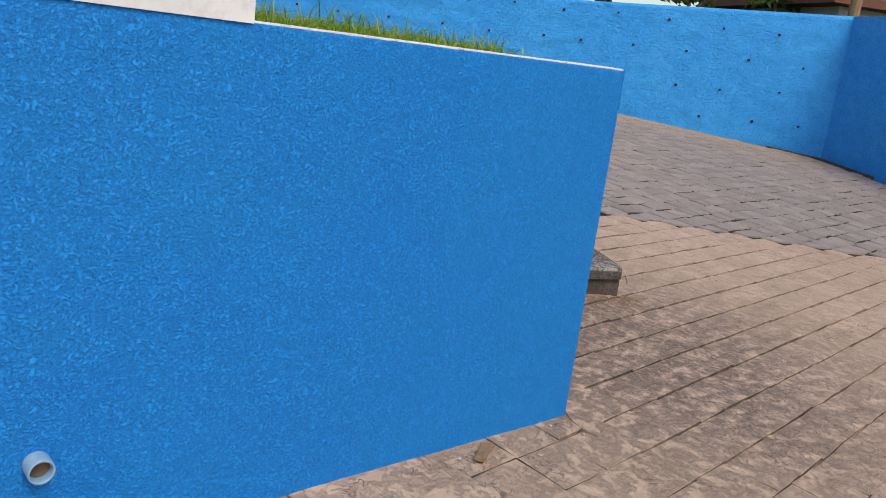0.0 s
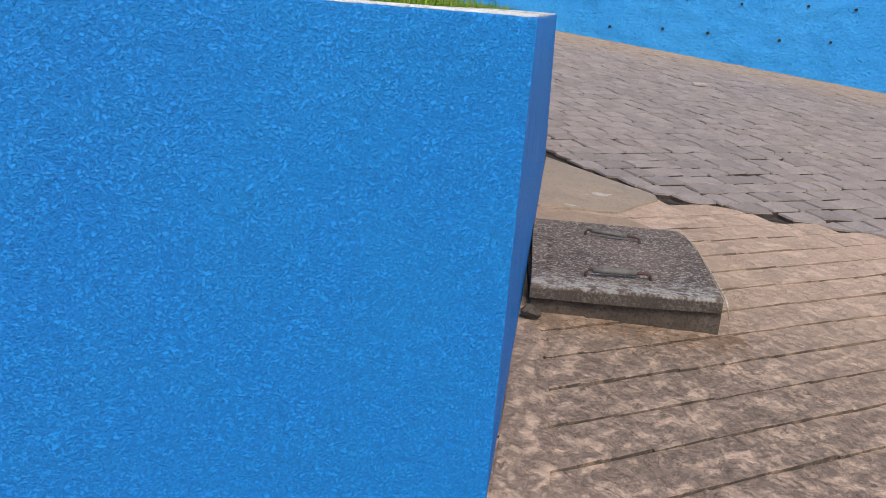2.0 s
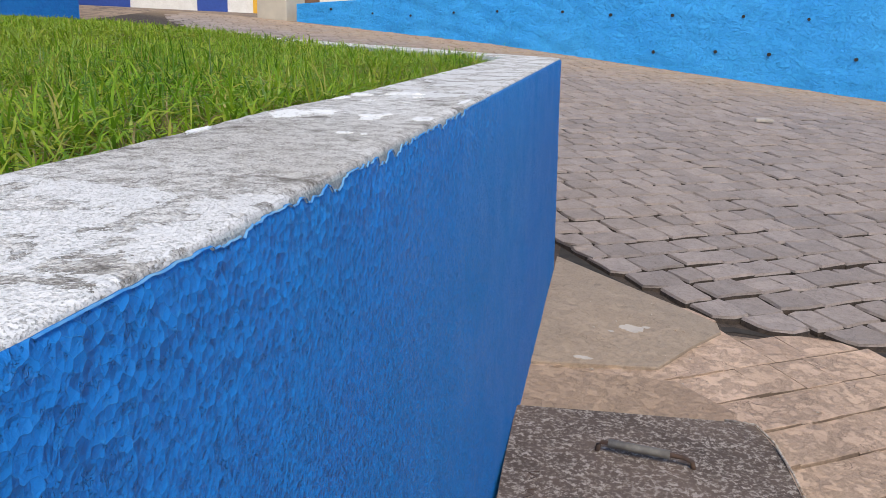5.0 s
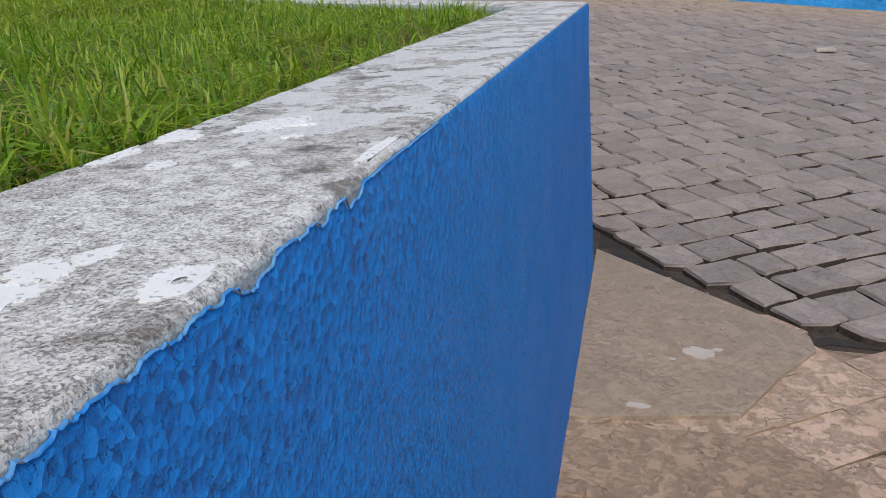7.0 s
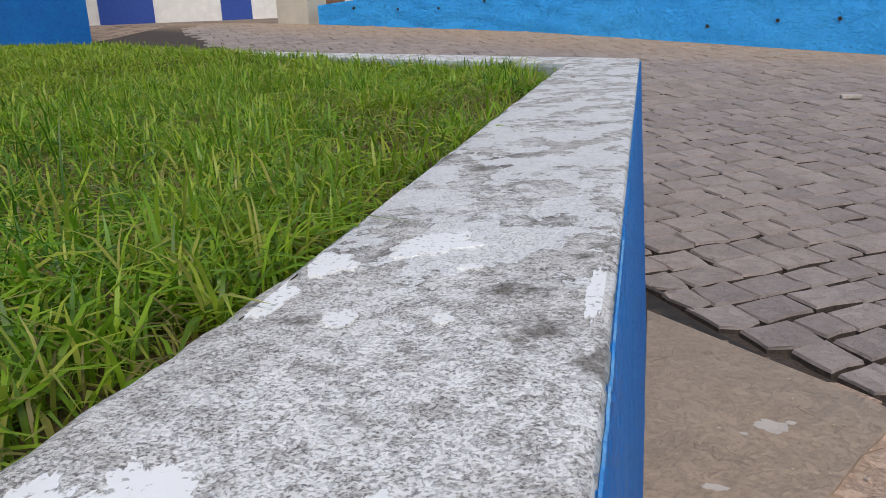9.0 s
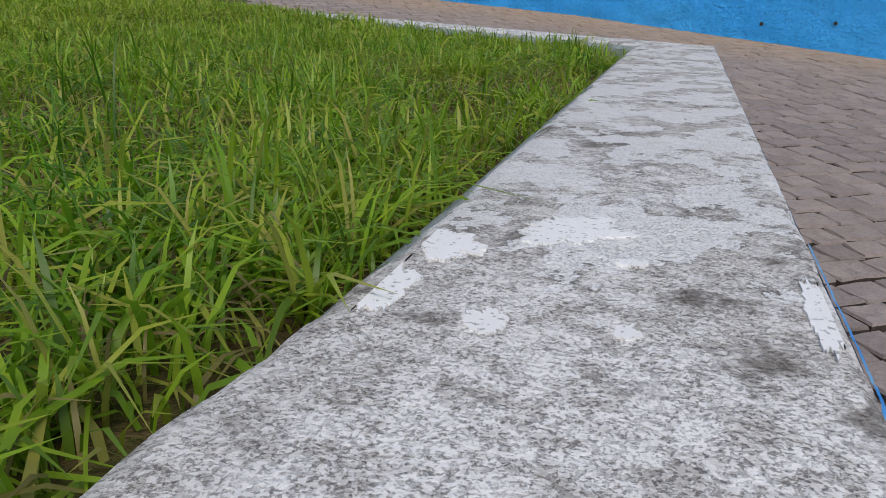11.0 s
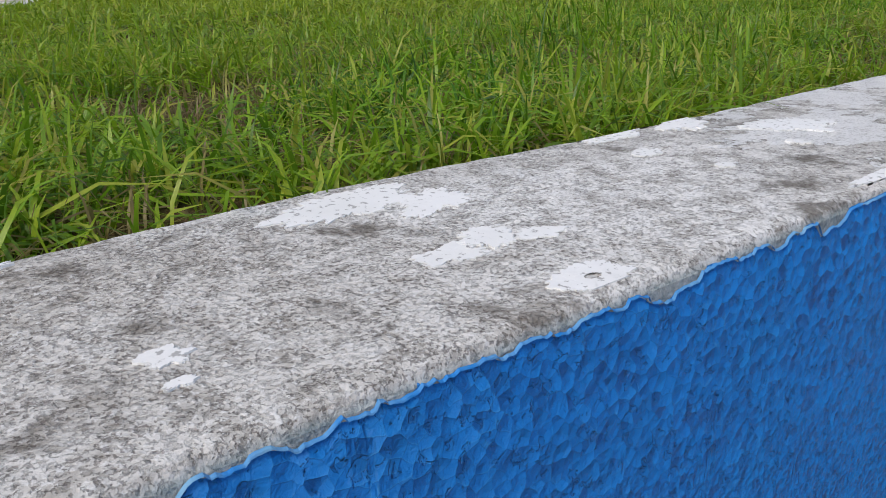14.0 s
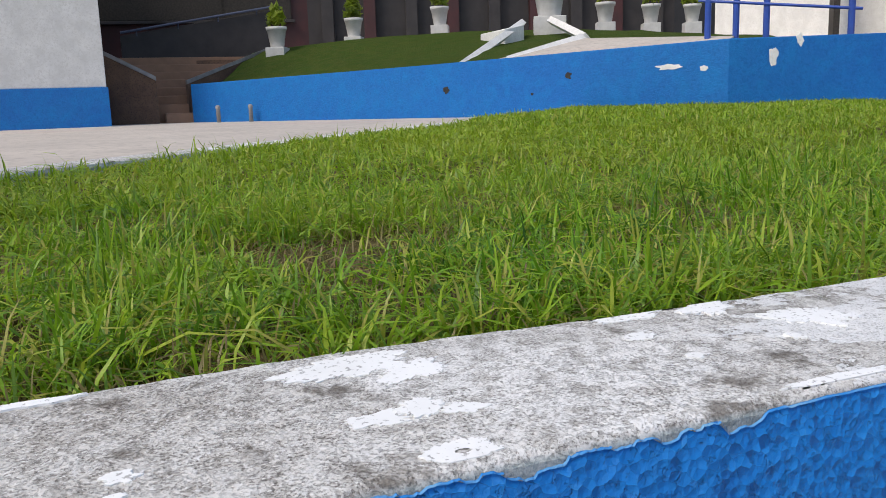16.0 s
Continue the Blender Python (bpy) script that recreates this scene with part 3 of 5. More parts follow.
# torn pale edge of the paint skin below the coping
ev, ef = [], []
for k in range(651):
    y = 0.16 + 0.0012 * k
    z = side_top(y)
    k_ = 0.0002 + 0.0007 * abs(rnoise(y, 3, 3, 110))
    ev += [(0.0013, y, z - k_), (0.0011, y, z - 0.0001), (0.0003, y, z + 0.0002)]
ef = [(3 * k + j, 3 * k + 3 + j, 3 * k + 4 + j, 3 * k + 1 + j) for k in range(650) for j in (0, 1)]
raw("torn_paint_edge", ev, ef, plain_rough("torn_paint_edge", (0.16, 0.38, 0.60), (0.004, 0.20, 0.58), 60, 0.7, 0.2), wall_side, "pale torn edge of the blue paint skin")

# white-painted wall that rises from the front of the planter
wa, wb = corner + FRONT * 0.806, corner + FRONT * 1.143
inward = Vector((-0.5, 0.866))
white_wall = part("white_wall", prism([tuple(wa - inward * 0.0045), tuple(wa + inward * 0.16), tuple(wb + inward * 0.16), tuple(wb - inward * 0.0045)], TOP - 0.004, 1.75, 0.006), WHITE)
tagged(white_wall, "white rendered wall standing on the blue planter wall", "wall", kind="structure")
wall_west_front = part("wall_west_front", prism([tuple(wb), tuple(wb + inward * 0.16), tuple(wb + FRONT * 14 + inward * 0.16), tuple(wb + FRONT * 14)], -0.3, 1.75), WHITE)
tagged(wall_west_front, "white rendered wall that holds up the path", "wall", kind="structure")


# patches of old white paint left on the coping
def paint_patch(x, y, lx, ly, turn, seed, hole=False, ragged=0.42):
    n = 260
    out = []
    for i in range(n):
        a = 2 * math.pi * i / n
        c, s = math.cos(a), math.sin(a)
        r = 1 + ragged * (1.3 * noise.noise((c * 1.2 + seed * 7.1, s * 1.2, seed)) + 0.75 * noise.noise((c * 3.2 + seed * 3, s * 3.2, 4)) + 0.50 * noise.noise((c * 8, s * 8, seed)) + 0.22 * noise.noise((c * 19, s * 19, seed)) + 0.15 * noise.noise((c * 50, s * 50, seed)))
        px, py = r * lx * c, r * ly * s
        ca, sa = math.cos(turn), math.sin(turn)
        out.append((min(max(x + px * ca - py * sa, (0.011 if y < 0.75 else 0.017) - THICK), -0.0045), y + px * sa + py * ca))
    zt = TOP + 0.0004 + 0.00003 * seed
    bm = bmesh.new()
    ring = [bm.verts.new((px, py, zt)) for px, py in out]
    foot = [bm.verts.new((px, py, TOP - 0.003)) for px, py in out]
    if hole:
        inner = [bm.verts.new((x + 0.20 * lx * math.cos(2 * math.pi * i / n) * (1 + 0.3 * noise.noise((i * 0.11, 2, 5))), y + 0.22 * ly * math.sin(2 * math.pi * i / n), zt)) for i in range(n)]
        for i in range(n):
            bm.faces.new((ring[i], ring[(i + 1) % n], inner[(i + 1) % n], inner[i]))
    else:
        bm.faces.new(ring)
    for i in range(n):
        bm.faces.new((foot[i], foot[(i + 1) % n], ring[(i + 1) % n], ring[i]))
    return part("paint_patch", bm, FLAKE, wall_side)


for patch in [(-0.126, 0.664, 0.014, 0.030, 0.2, 1), (-0.107, 0.688, 0.012, 0.018, 0.5, 2), (-0.054, 0.655, 0.0075, 0.012, 0.1, 3), (-0.060, 0.674, 0.009, 0.010, 0.3, 13), (-0.051, 0.689, 0.006, 0.009, -0.2, 4),
              (-0.044, 0.559, 0.005, 0.006, 0.3, 6), (-0.030, 0.556, 0.0022, 0.004, 0.2, 7), (-0.100, 0.812, 0.006, 0.009, 0.4, 8), (-0.061, 0.816, 0.0035, 0.005, 0.2, 9),
              (-0.138, 0.832, 0.008, 0.022, 0.1, 10), (-0.132, 0.880, 0.012, 0.020, 0.4, 18), (-0.090, 0.916, 0.020, 0.020, 0.6, 11), (-0.064, 0.880, 0.005, 0.004, 0.0, 14), (-0.0065, 0.850, 0.0050, 0.028, 0.0, 12),
              (-0.055, 0.062, 0.030, 0.065, 0.1, 15), (-0.141, 0.527, 0.004, 0.018, 0.1, 17)]:
    paint_patch(*patch)
paint_patch(-0.0115, 0.672, 0.0095, 0.0135, -0.1, 5, hole=True, ragged=0.26)

# ---- lawn ----
outline = [in_corner, in_far, in_rear, Vector((-5.62, 5.62)), in_west, in_westc]


def inside(x, y):
    odd = False
    for i in range(len(outline)):
        a, b = outline[i], outline[i - 1]
        if (a.y > y) != (b.y > y) and x < (b.x - a.x) * (y - a.y) / (b.y - a.y) + a.x:
            odd = not odd
    return odd


lx, ly = list(np.arange(-7.4, 0.3, 0.07)), list(np.arange(-1.0, 7.3, 0.07))
sv = [(x, y, lawn_z(x, y)) for y in ly for x in lx]
w = len(lx)
sf = []
for j in range(len(ly) - 1):
    for i in range(w - 1):
        if all(inside(lx[a], ly[b]) or any(inside(lx[a] + dx, ly[b] + dy) for dx, dy in ((0.13, 0), (-0.13, 0), (0, 0.13), (0, -0.13))) for a in (i, i + 1) for b in (j, j + 1)):
            sf.append((j * w + i, j * w + i + 1, (j + 1) * w + i + 1, (j + 1) * w + i))
# keep the soil from showing on the coping
sv = [(x, y, z if inside(x, y) else min(z, TOP - 0.014)) for x, y, z in sv]
lawn_soil = raw("lawn_soil", sv, sf, SOIL, smooth=True)
tagged(lawn_soil, "brown soil and thatch under the lawn", "soil", kind="structure")


def blades(name, count, box, size, width, mat, label, keep, rng, ztop=lawn_z, thin=0.03):
    x0, y0, x1, y1 = box
    pts = []
    while len(pts) < count:
        x, y = rng.uniform(x0, x1), rng.uniform(y0, y1)
        d = 0.5 + 0.5 * noise.noise((x * 6, y * 6, 3)) * 0.7 + 0.15 * noise.noise((x * 17, y * 17, 8))
        if rng.random() < max(thin, 3.6 * (d - 0.415)) and keep(x, y):
            pts.append((x, y, d))
        elif not keep(x, y):
            count -= 1 if rng.random() < 0.9 else 0
    n = len(pts)
    P = np.array([(x, y, ztop(x, y) - 0.006) for x, y, d in pts])
    D = np.array([d for x, y, d in pts])
    r = np.random.RandomState(len(pts))
    ang, lean = r.uniform(0, 2 * np.pi, n), 0.2 + 2.0 * r.beta(1.5, 1.7, n)
    long = size[0] + (size[1] - size[0]) * r.beta(2, 3, n) * (0.6 + 0.7 * D)
    wid = width * r.uniform(0.6, 1.3, n)
    go = np.stack([np.cos(ang), np.sin(ang), np.zeros(n)], 1)
    side = np.stack([-np.sin(ang), np.cos(ang), np.zeros(n)], 1)
    tw = r.uniform(-0.6, 0.6, n)
    side = side * np.cos(tw)[:, None] + np.array([0, 0, 1.0]) * np.sin(tw)[:, None]
    V = []
    for f, wf in ((0, 0.75), (0.38, 1.0), (0.72, 0.75)):
        h = long * (f - 0.38 * lean * f * f)
        o = long * lean * 0.72 * f * f
        c = P + go * o[:, None] + np.array([0, 0, 1.0]) * h[:, None]
        V += [c - side * (wid * wf / 2)[:, None], c + side * (wid * wf / 2)[:, None]]
    h, o = long * (1 - 0.38 * lean - 0.08 * lean), long * lean * 0.74
    V.append(P + go * o[:, None] + np.array([0, 0, 1.0]) * h[:, None])
    verts = np.stack(V, 1).reshape(-1, 3)
    b = (np.arange(n) * 7)[:, None]
    quads = np.concatenate([b + np.array([[0, 1, 3, 2]]), b + np.array([[2, 3, 5, 4]])], 1).reshape(-1, 4)
    tris = b + np.array([[4, 5, 6]])
    loops = np.concatenate([quads.reshape(-1), tris.reshape(-1)]).astype(np.int32)
    nq, nt_ = len(quads), len(tris)
    me = bpy.data.meshes.new(name)
    me.vertices.add(len(verts))
    me.vertices.foreach_set("co", verts.astype(np.float32).reshape(-1))
    me.loops.add(len(loops))
    me.loops.foreach_set("vertex_index", loops)
    me.polygons.add(nq + nt_)
    me.polygons.foreach_set("loop_start", np.concatenate([np.arange(nq) * 4, nq * 4 + np.arange(nt_) * 3]).astype(np.int32))
    me.update(calc_edges=True)
    me.validate()
    me.materials.append(mat)
    me.polygons.foreach_set("use_smooth", [True] * (nq + nt_))
    ob = new(name, me)
    return tagged(ob, label, "grass", kind="stuff")


rng = random.Random(11)
THATCH = grass_blade("dry_thatch", [(0.16, 0.10, 0.055), (0.24, 0.16, 0.085), (0.33, 0.24, 0.13), (0.12, 0.075, 0.045)])
blades("grass", 74000, (-1.1, -0.45, -THICK - 0.004, 2.45), (0.020, 0.088), 0.0025, GRASS, "bright green lawn grass with long uneven blades", inside, rng)
blades("grass", 90000, (-3.2, -0.8, -0.3, 4.6), (0.03, 0.085), 0.0042, GRASS, "bright green lawn grass with long uneven blades", lambda x, y: inside(x, y) and x < -0.9 or inside(x, y) and y > 2.2, rng, thin=0.5)
blades("grass", 110000, (-7.2, 0.5, -2.2, 7.2), (0.04, 0.095), 0.008, GRASS, "green lawn grass reaching the far blue wall", lambda x, y: inside(x, y) and x < -2.4, rng, thin=0.8)
blades("grass", 600, (-0.95, -0.40, -THICK - 0.20, 2.0), (0.075, 0.125), 0.0024, GRASS, "long arching stalks among the lawn grass", inside, rng)
blades("grass", 5200, (-0.85, -0.45, -THICK - 0.01, 0.32), (0.065, 0.12), 0.0024, GRASS, "tall uncut grass behind the front of the planter", lambda x, y: inside(x, y) and y < 0.62 * x + 0.42, rng, thin=0.4)
blades("grass", 7000, (-4.2, -0.75, -0.8, 2.6), (0.07, 0.13), 0.0036, GRASS, "tall uncut grass along the edge of the path", lambda x, y: inside(x, y) and not inside(x - 0.12, y - 0.12), rng, thin=0.5)
blades("dry_grass", 15000, (-1.0, -0.40, -THICK - 0.01, 2.0), (0.02, 0.05), 0.0016, THATCH, "brown dry thatch lying between the green blades", inside, rng, ztop=lambda x, y: lawn_z(x, y) + 0.004, thin=1.0)

# ---- slab, strip and inspection cover beside the side wall ----
slab = part("concrete_slab", prism([(0.015, 1.70), (0.16, 1.735), (0.295, 1.768), (0.37, 1.90), (0.458, 2.03), (0.455, 2.085), (0.36, 2.165), (0.27, 2.235), (0.14, 2.34), (0.024, 2.437)], lambda x, y: land(x, y) - 0.06, lambda x, y: land(x, y) + 0.009, 0.003), SLAB)
tagged(slab, "smooth tan concrete slab with a broken edge", "slab", kind="structure")
strip = part("concrete_strip", prism([(0.006, 0.74), (0.05, 0.735), (0.072, 0.64), (0.075, 0.52), (0.092, 0.40), (0.088, 0.30), (0.10, 0.21), (0.098, 0.10), (0.092, 0.0), (0.07, -0.05), (0.045, -0.085), (0.02, -0.06), (0.006, -0.02), (0.007, 0.0)],
                                   lambda x, y: land(x, y) - 0.04, lambda x, y: land(x, y) + 0.006, 0.003), STONE_NEAR)
tagged(strip, "narrow strip of pinkish cement along the wall foot", "strip", kind="structure")
smear = part("cement_smear", prism([(0.004, 1.50), (0.20, 1.53), (0.42, 1.50), (0.44, 1.62), (0.33, 1.72), (0.16, 1.70), (0.004, 1.69)], lambda x, y: land(x, y) - 0.04, lambda x, y: land(x, y) + 0.006, 0.003), CEMENT)
tagged(smear, "rough reddish cement between cover and slab", "cement", kind="structure")

def joint_width(x):
    """The broken joint is a hand wide at the planter and closes away from it."""
    return max(0.16 - 0.50 * x, 0.085 - 0.13 * x, 0.014)


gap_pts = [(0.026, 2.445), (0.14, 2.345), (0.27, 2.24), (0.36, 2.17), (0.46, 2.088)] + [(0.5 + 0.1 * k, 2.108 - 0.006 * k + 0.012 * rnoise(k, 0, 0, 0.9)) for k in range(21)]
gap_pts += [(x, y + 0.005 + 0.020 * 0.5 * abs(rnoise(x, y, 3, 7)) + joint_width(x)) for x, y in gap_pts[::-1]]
# near-black top paints the shade down in the joint
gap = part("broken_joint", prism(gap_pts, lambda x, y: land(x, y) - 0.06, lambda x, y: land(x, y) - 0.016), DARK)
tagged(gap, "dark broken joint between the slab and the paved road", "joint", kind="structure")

cover = new("inspection_cover")
cover.location = (0.24, 1.14, 0.0)
tagged(cover, "mossy concrete inspection cover on a raised dark concrete base", "cover")


def under(ob, parent):
    ob.parent = parent
    ob.matrix_parent_inverse = parent.matrix_basis.inverted()
    return ob


def rough_up(bm, amount, scale):
    for v in bm.verts:
        v.co += Vector((noise.noise(v.co * scale), noise.noise(v.co * scale + Vector((9, 0, 0))), noise.noise(v.co * scale + Vector((0, 9, 0))))) * amount


def cut_up(bm, cuts):
    bmesh.ops.subdivide_edges(bm, edges=bm.edges[:], cuts=cuts, use_grid_fill=True)


bm = prism([(0.028, 0.781), (0.13, 0.793), (0.25, 0.807), (0.37, 0.822), (0.485, 0.836), (0.487, 1.0), (0.485, 1.2), (0.481, 1.38), (0.449, 1.481), (0.30, 1.468), (0.15, 1.456), (0.012, 1.447), (0.018, 1.2), (0.024, 1.0)], 0.064, 0.098, 0.004)
rough_up(bm, 0.003, 30)
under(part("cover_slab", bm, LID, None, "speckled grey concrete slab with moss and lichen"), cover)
bm = prism([(0.03, 0.800), (0.15, 0.812), (0.30, 0.829), (0.490, 0.850), (0.502, 1.0), (0.499, 1.2), (0.496, 1.37), (0.464, 1.495), (0.22, 1.485), (0.012, 1.47), (0.012, 1.1)], -0.06, 0.060, 0.006)
rough_up(bm, 0.005, 18)
under(part("cover_base", bm, LIDBASE, None, "damp dark concrete base ring"), cover)
for (ax, ay), (bx, by) in (((0.165, 0.899), (0.306, 0.929)), ((0.173, 1.303), (0.308, 1.286))):
    a, b = Vector((ax, ay, 0.115)), Vector((bx, by, 0.113))
    d = (b - a).normalized()
    bar = under(part("handle", tube([a - d * 0.006 + Vector((0, 0, -0.026)), a - d * 0.004 + Vector((0, 0, -0.006)), a, b, b + d * 0.014 + Vector((0, -0.002, -0.004)), b + d * 0.020 + Vector((0, -0.004, -0.024))], 0.0042, 8), RUST, None, "rusty bent steel bar handle", True), cover)
    sl = part("sleeve", tube([a + d * 0.012, a + d * 0.05, b - d * 0.022], 0.0075, 12), TUBE, None, "grey plastic tube on the handle", True)
    sl.parent = bar
# scratched marks on the cover
for k in range(6):
    y = 0.90 + 0.055 * k
    mk = part("scratched_mark", tube([(0.060 + 0.004 * (k % 2), y, 0.1002), (0.074, y + 0.012, 0.1002), (0.060, y + 0.022, 0.1002), (0.078, y + 0.030, 0.1002)], 0.0007, 5), RUST)
    under(mk, cover)

stem = part("dry_stem", tube([(0.40, 1.49, 0.094), (0.452, 1.470, 0.1005), (0.472, 1.405, 0.1015), (0.4845, 1.30, 0.1005), (0.4885, 1.15, 0.1012), (0.4895, 1.0, 0.1005), (0.4892, 0.88, 0.1008), (0.492, 0.835, 0.094), (0.500, 0.815, 0.060)], 0.0022, 6), LITTER, None, "", True)
tagged(stem, "long pale dry grass stem along the edge of the cover", "stem")

# chip of concrete, wood chip and litter at the wall foot
bm = bmesh.new()
bmesh.ops.create_icosphere(bm, subdivisions=2, radius=0.5)
bmesh.ops.scale(bm, vec=(0.062, 0.045, 0.034), verts=bm.verts)
rough_up(bm, 0.011, 45)
bmesh.ops.transform(bm, matrix=pose(0.038, 0.745, land(0.04, 0.745) + 0.022, 0, 8, 25), verts=bm.verts)
tagged(part("concrete_chunk", bm, LIDBASE), "small broken grey concrete chunk by the wall", "stone")
bm = block(-0.036, -0.010, 0, 0.036, 0.010, 0.009, 0.002)
cut_up(bm, 1)
rough_up(bm, 0.003, 60)
bmesh.ops.transform(bm, matrix=pose(-0.228, -0.185, land(-0.23, -0.185) + 0.003, 0, 3, 62), verts=bm.verts)
tagged(part("wood_chip", bm, WOOD), "splintered brown wood chip on the paving", "wood chip")

lrng = random.Random(5)
lv, lf = [], []
for k in range(190):
    if k < 40:
        u = lrng.uniform(0, 1.1)
        d = lrng.random() ** 2 * 0.12 + 0.012
        x, y = -0.866 * u + 0.5 * d, -0.5 * u - 0.866 * d
    elif k < 85:
        x, y = 0.012 + lrng.random() ** 2 * 0.16, lrng.uniform(0, 0.76)
    elif k < 110:
        x, y = lrng.uniform(0.04, 0.40), lrng.uniform(1.62, 2.20)
    else:
        x, y = lrng.uniform(-0.2, 1.6), lrng.uniform(-0.8, 1.9)
    if 0 < x < 0.50 and 0.77 < y < 1.49 or x <= 0.006 and 0.5 * x - 0.866 * y < 0.006:
        continue
    r, a = lrng.uniform(0.0010, 0.0038), lrng.uniform(0, 6.28)
    z = land(x, y) + (0.0095 if 1.75 < y < 2.2 and x < 0.4 else 0.0045)
    b = len(lv)
    for q in range(5):
        rr = r * lrng.uniform(0.6, 1.2) * (1.0 if q % 2 else 1.8)
        lv.append((x + rr * math.cos(a + q * 1.257), y + rr * math.sin(a + q * 1.257), z))
    for q in range(5):
        lv.append((lv[b + q][0] * 0.3 + x * 0.7, lv[b + q][1] * 0.3 + y * 0.7, z + 0.002))
    lf += [(b + q, b + (q + 1) % 5, b + 5 + (q + 1) % 5, b + 5 + q) for q in range(5)] + [tuple(b + 5 + q for q in range(5))]
tagged(raw("litter", lv, lf, LITTER), "pale scraps of dry leaf and paint on paving", "litter", kind="stuff")
nv, nf = [], []
for k in range(700):
    x, y = lrng.uniform(0.05, 0.55), 0.80 - abs(lrng.gauss(0, 0.07)) + 0.09 * 0.5
    y = y - 0.05 + 0.12 * x
    if 0.02 < x < 0.50 and y > 0.775 + 0.12 * x:
        continue
    a, ln = lrng.uniform(0, 3.14), lrng.uniform(0.008, 0.028)
    z = land(x, y) + 0.004 + lrng.random() * 0.004
    c, q = math.cos(a), math.sin(a)
    b = len(nv)
    nv += [(x - c * ln / 2 - q * 0.0007, y - q * ln / 2 + c * 0.0007, z), (x - c * ln / 2 + q * 0.0007, y - q * ln / 2 - c * 0.0007, z), (x + c * ln / 2, y + q * ln / 2, z + lrng.uniform(-0.001, 0.004)), (x, y, z + 0.0018)]
    nf += [(b, b + 1, b + 3), (b + 1, b + 2, b + 3), (b + 2, b, b + 3)]
tagged(raw("dry_needles", nv, nf, WOOD), "reddish dry needles swept against the cover", "litter", kind="stuff")
# white splash of paint on the slab
for x, y, rx, ry, sd in ((0.238, 1.965, 0.030, 0.022, 3), (0.275, 1.985, 0.009, 0.007, 5), (0.128, 1.757, 0.020, 0.008, 8), (0.19, 1.93, 0.007, 0.005, 9)):
    n = 40
    pts = []
    for i in range(n):
        a = 2 * math.pi * i / n
        r = 1 + 0.45 * noise.noise((math.cos(a) * 2 + sd, math.sin(a) * 2, sd)) + 0.25 * noise.noise((math.cos(a) * 6, math.sin(a) * 6, sd))
        pts.append((x + rx * r * math.cos(a), y + ry * r * math.sin(a)))
    pat = part("paint_splash", prism(pts, lambda x, y: land(x, y) + 0.005, lambda x, y: land(x, y) + 0.0105), PATHWAY, slab)

# drain pipe in the front wall
pipe_at = corner + FRONT * 1.061
out2 = Vector((0.5, -0.866))
pipe = new("drain_pipe")
tagged(pipe, "short grey-white plastic drain pipe sticking out of the wall", "pipe")
pz = 0.153
bm = bmesh.new()
rings = []
for r, d in ((0.0165, -0.03), (0.0165, 0.022), (0.0158, 0.024), (0.0138, 0.024), (0.0134, 0.020), (0.0134, -0.03)):
    rings.append([bm.verts.new((pipe_at.x + out2.x * d + FRONT.x * r * math.cos(a), pipe_at.y + out2.y * d + FRONT.y * r * math.cos(a), pz + r * math.sin(a) - 0.10 * d)) for a in [2 * math.pi * k / 28 for k in range(28)]])
for r, q in zip(rings, rings[1:]):
    for j in range(28):
        bm.faces.new((r[j], r[(j + 1) % 28], q[(j + 1) % 28], q[j]))
part("pipe_wall", bm, PIPE, pipe, "", True)
bm = bmesh.new()
bm.faces.new([bm.verts.new((pipe_at.x + out2.x * 0.012 + FRONT.x * 0.0135 * math.cos(a), pipe_at.y + out2.y * 0.012 + FRONT.y * 0.0135 * math.cos(a), pz + 0.0135 * math.sin(a))) for a in [2 * math.pi * k / 20 for k in range(20)]])
part("pipe_silt", bm, plain_rough("brown_silt", (0.09, 0.05, 0.03), (0.16, 0.10, 0.06), 60), pipe, "brown silt inside the pipe")
bm = bmesh.new()
bmesh.ops.create_icosphere(bm, subdivisions=2, radius=0.5)
bmesh.ops.scale(bm, vec=(0.11, 0.05, 0.085), verts=bm.verts)
rough_up(bm, 0.014, 40)
sp = corner + FRONT * 1.01 + out2 * 0.035
bmesh.ops.transform(bm, matrix=pose(sp.x, sp.y, land(sp.x, sp.y) + 0.022, 0, 0, 30), verts=bm.verts)
tagged(part("dark_stone", bm, LIDBASE), "dark rough stone below the drain pipe", "stone")

# ---- far blue wall with weep holes, and the wall that returns towards the camera ----
def far_line(x):
    return FAR_A + FAR_B * x


def far_top(x):
    return 1.18 + 0.065 * x


fv, ff = [], []
nx, nz = 240, 30
for i in range(nx + 1):
    x = -3.3 + 8.28 * i / nx
    y = far_line(x)
    z0, z1 = land(x, y) - 0.05, far_top(x)
    for j in range(nz + 1):
        z = z0 + (z1 - z0) * j / nz
        h = 0.012 * noise.noise((x * 5, z * 9, 2)) + 0.006 * noise.noise((x * 17, z * 26, 4)) if 0 < i < nx else 0.0
        fv.append((x - 0.343 * h, y - 0.94 * h, z))
m = nz + 1
ff = [(i * m + j, (i + 1) * m + j, (i + 1) * m + j + 1, i * m + j + 1) for i in range(nx) for j in range(nz)]
nb = len(fv)
for i in (0, nx):
    x = -3.3 + 8.28 * i / nx
    fv += [(x + 0.09, far_line(x) + 0.25, land(x, far_line(x)) - 0.05), (x + 0.09, far_line(x) + 0.25, far_top(x))]
ff += [tuple([i * m + nz for i in range(nx + 1)] + [nb + 3, nb + 1]), (0, nb, nb + 1, nz), (nb, nb + 2, nb + 3, nb + 1)]
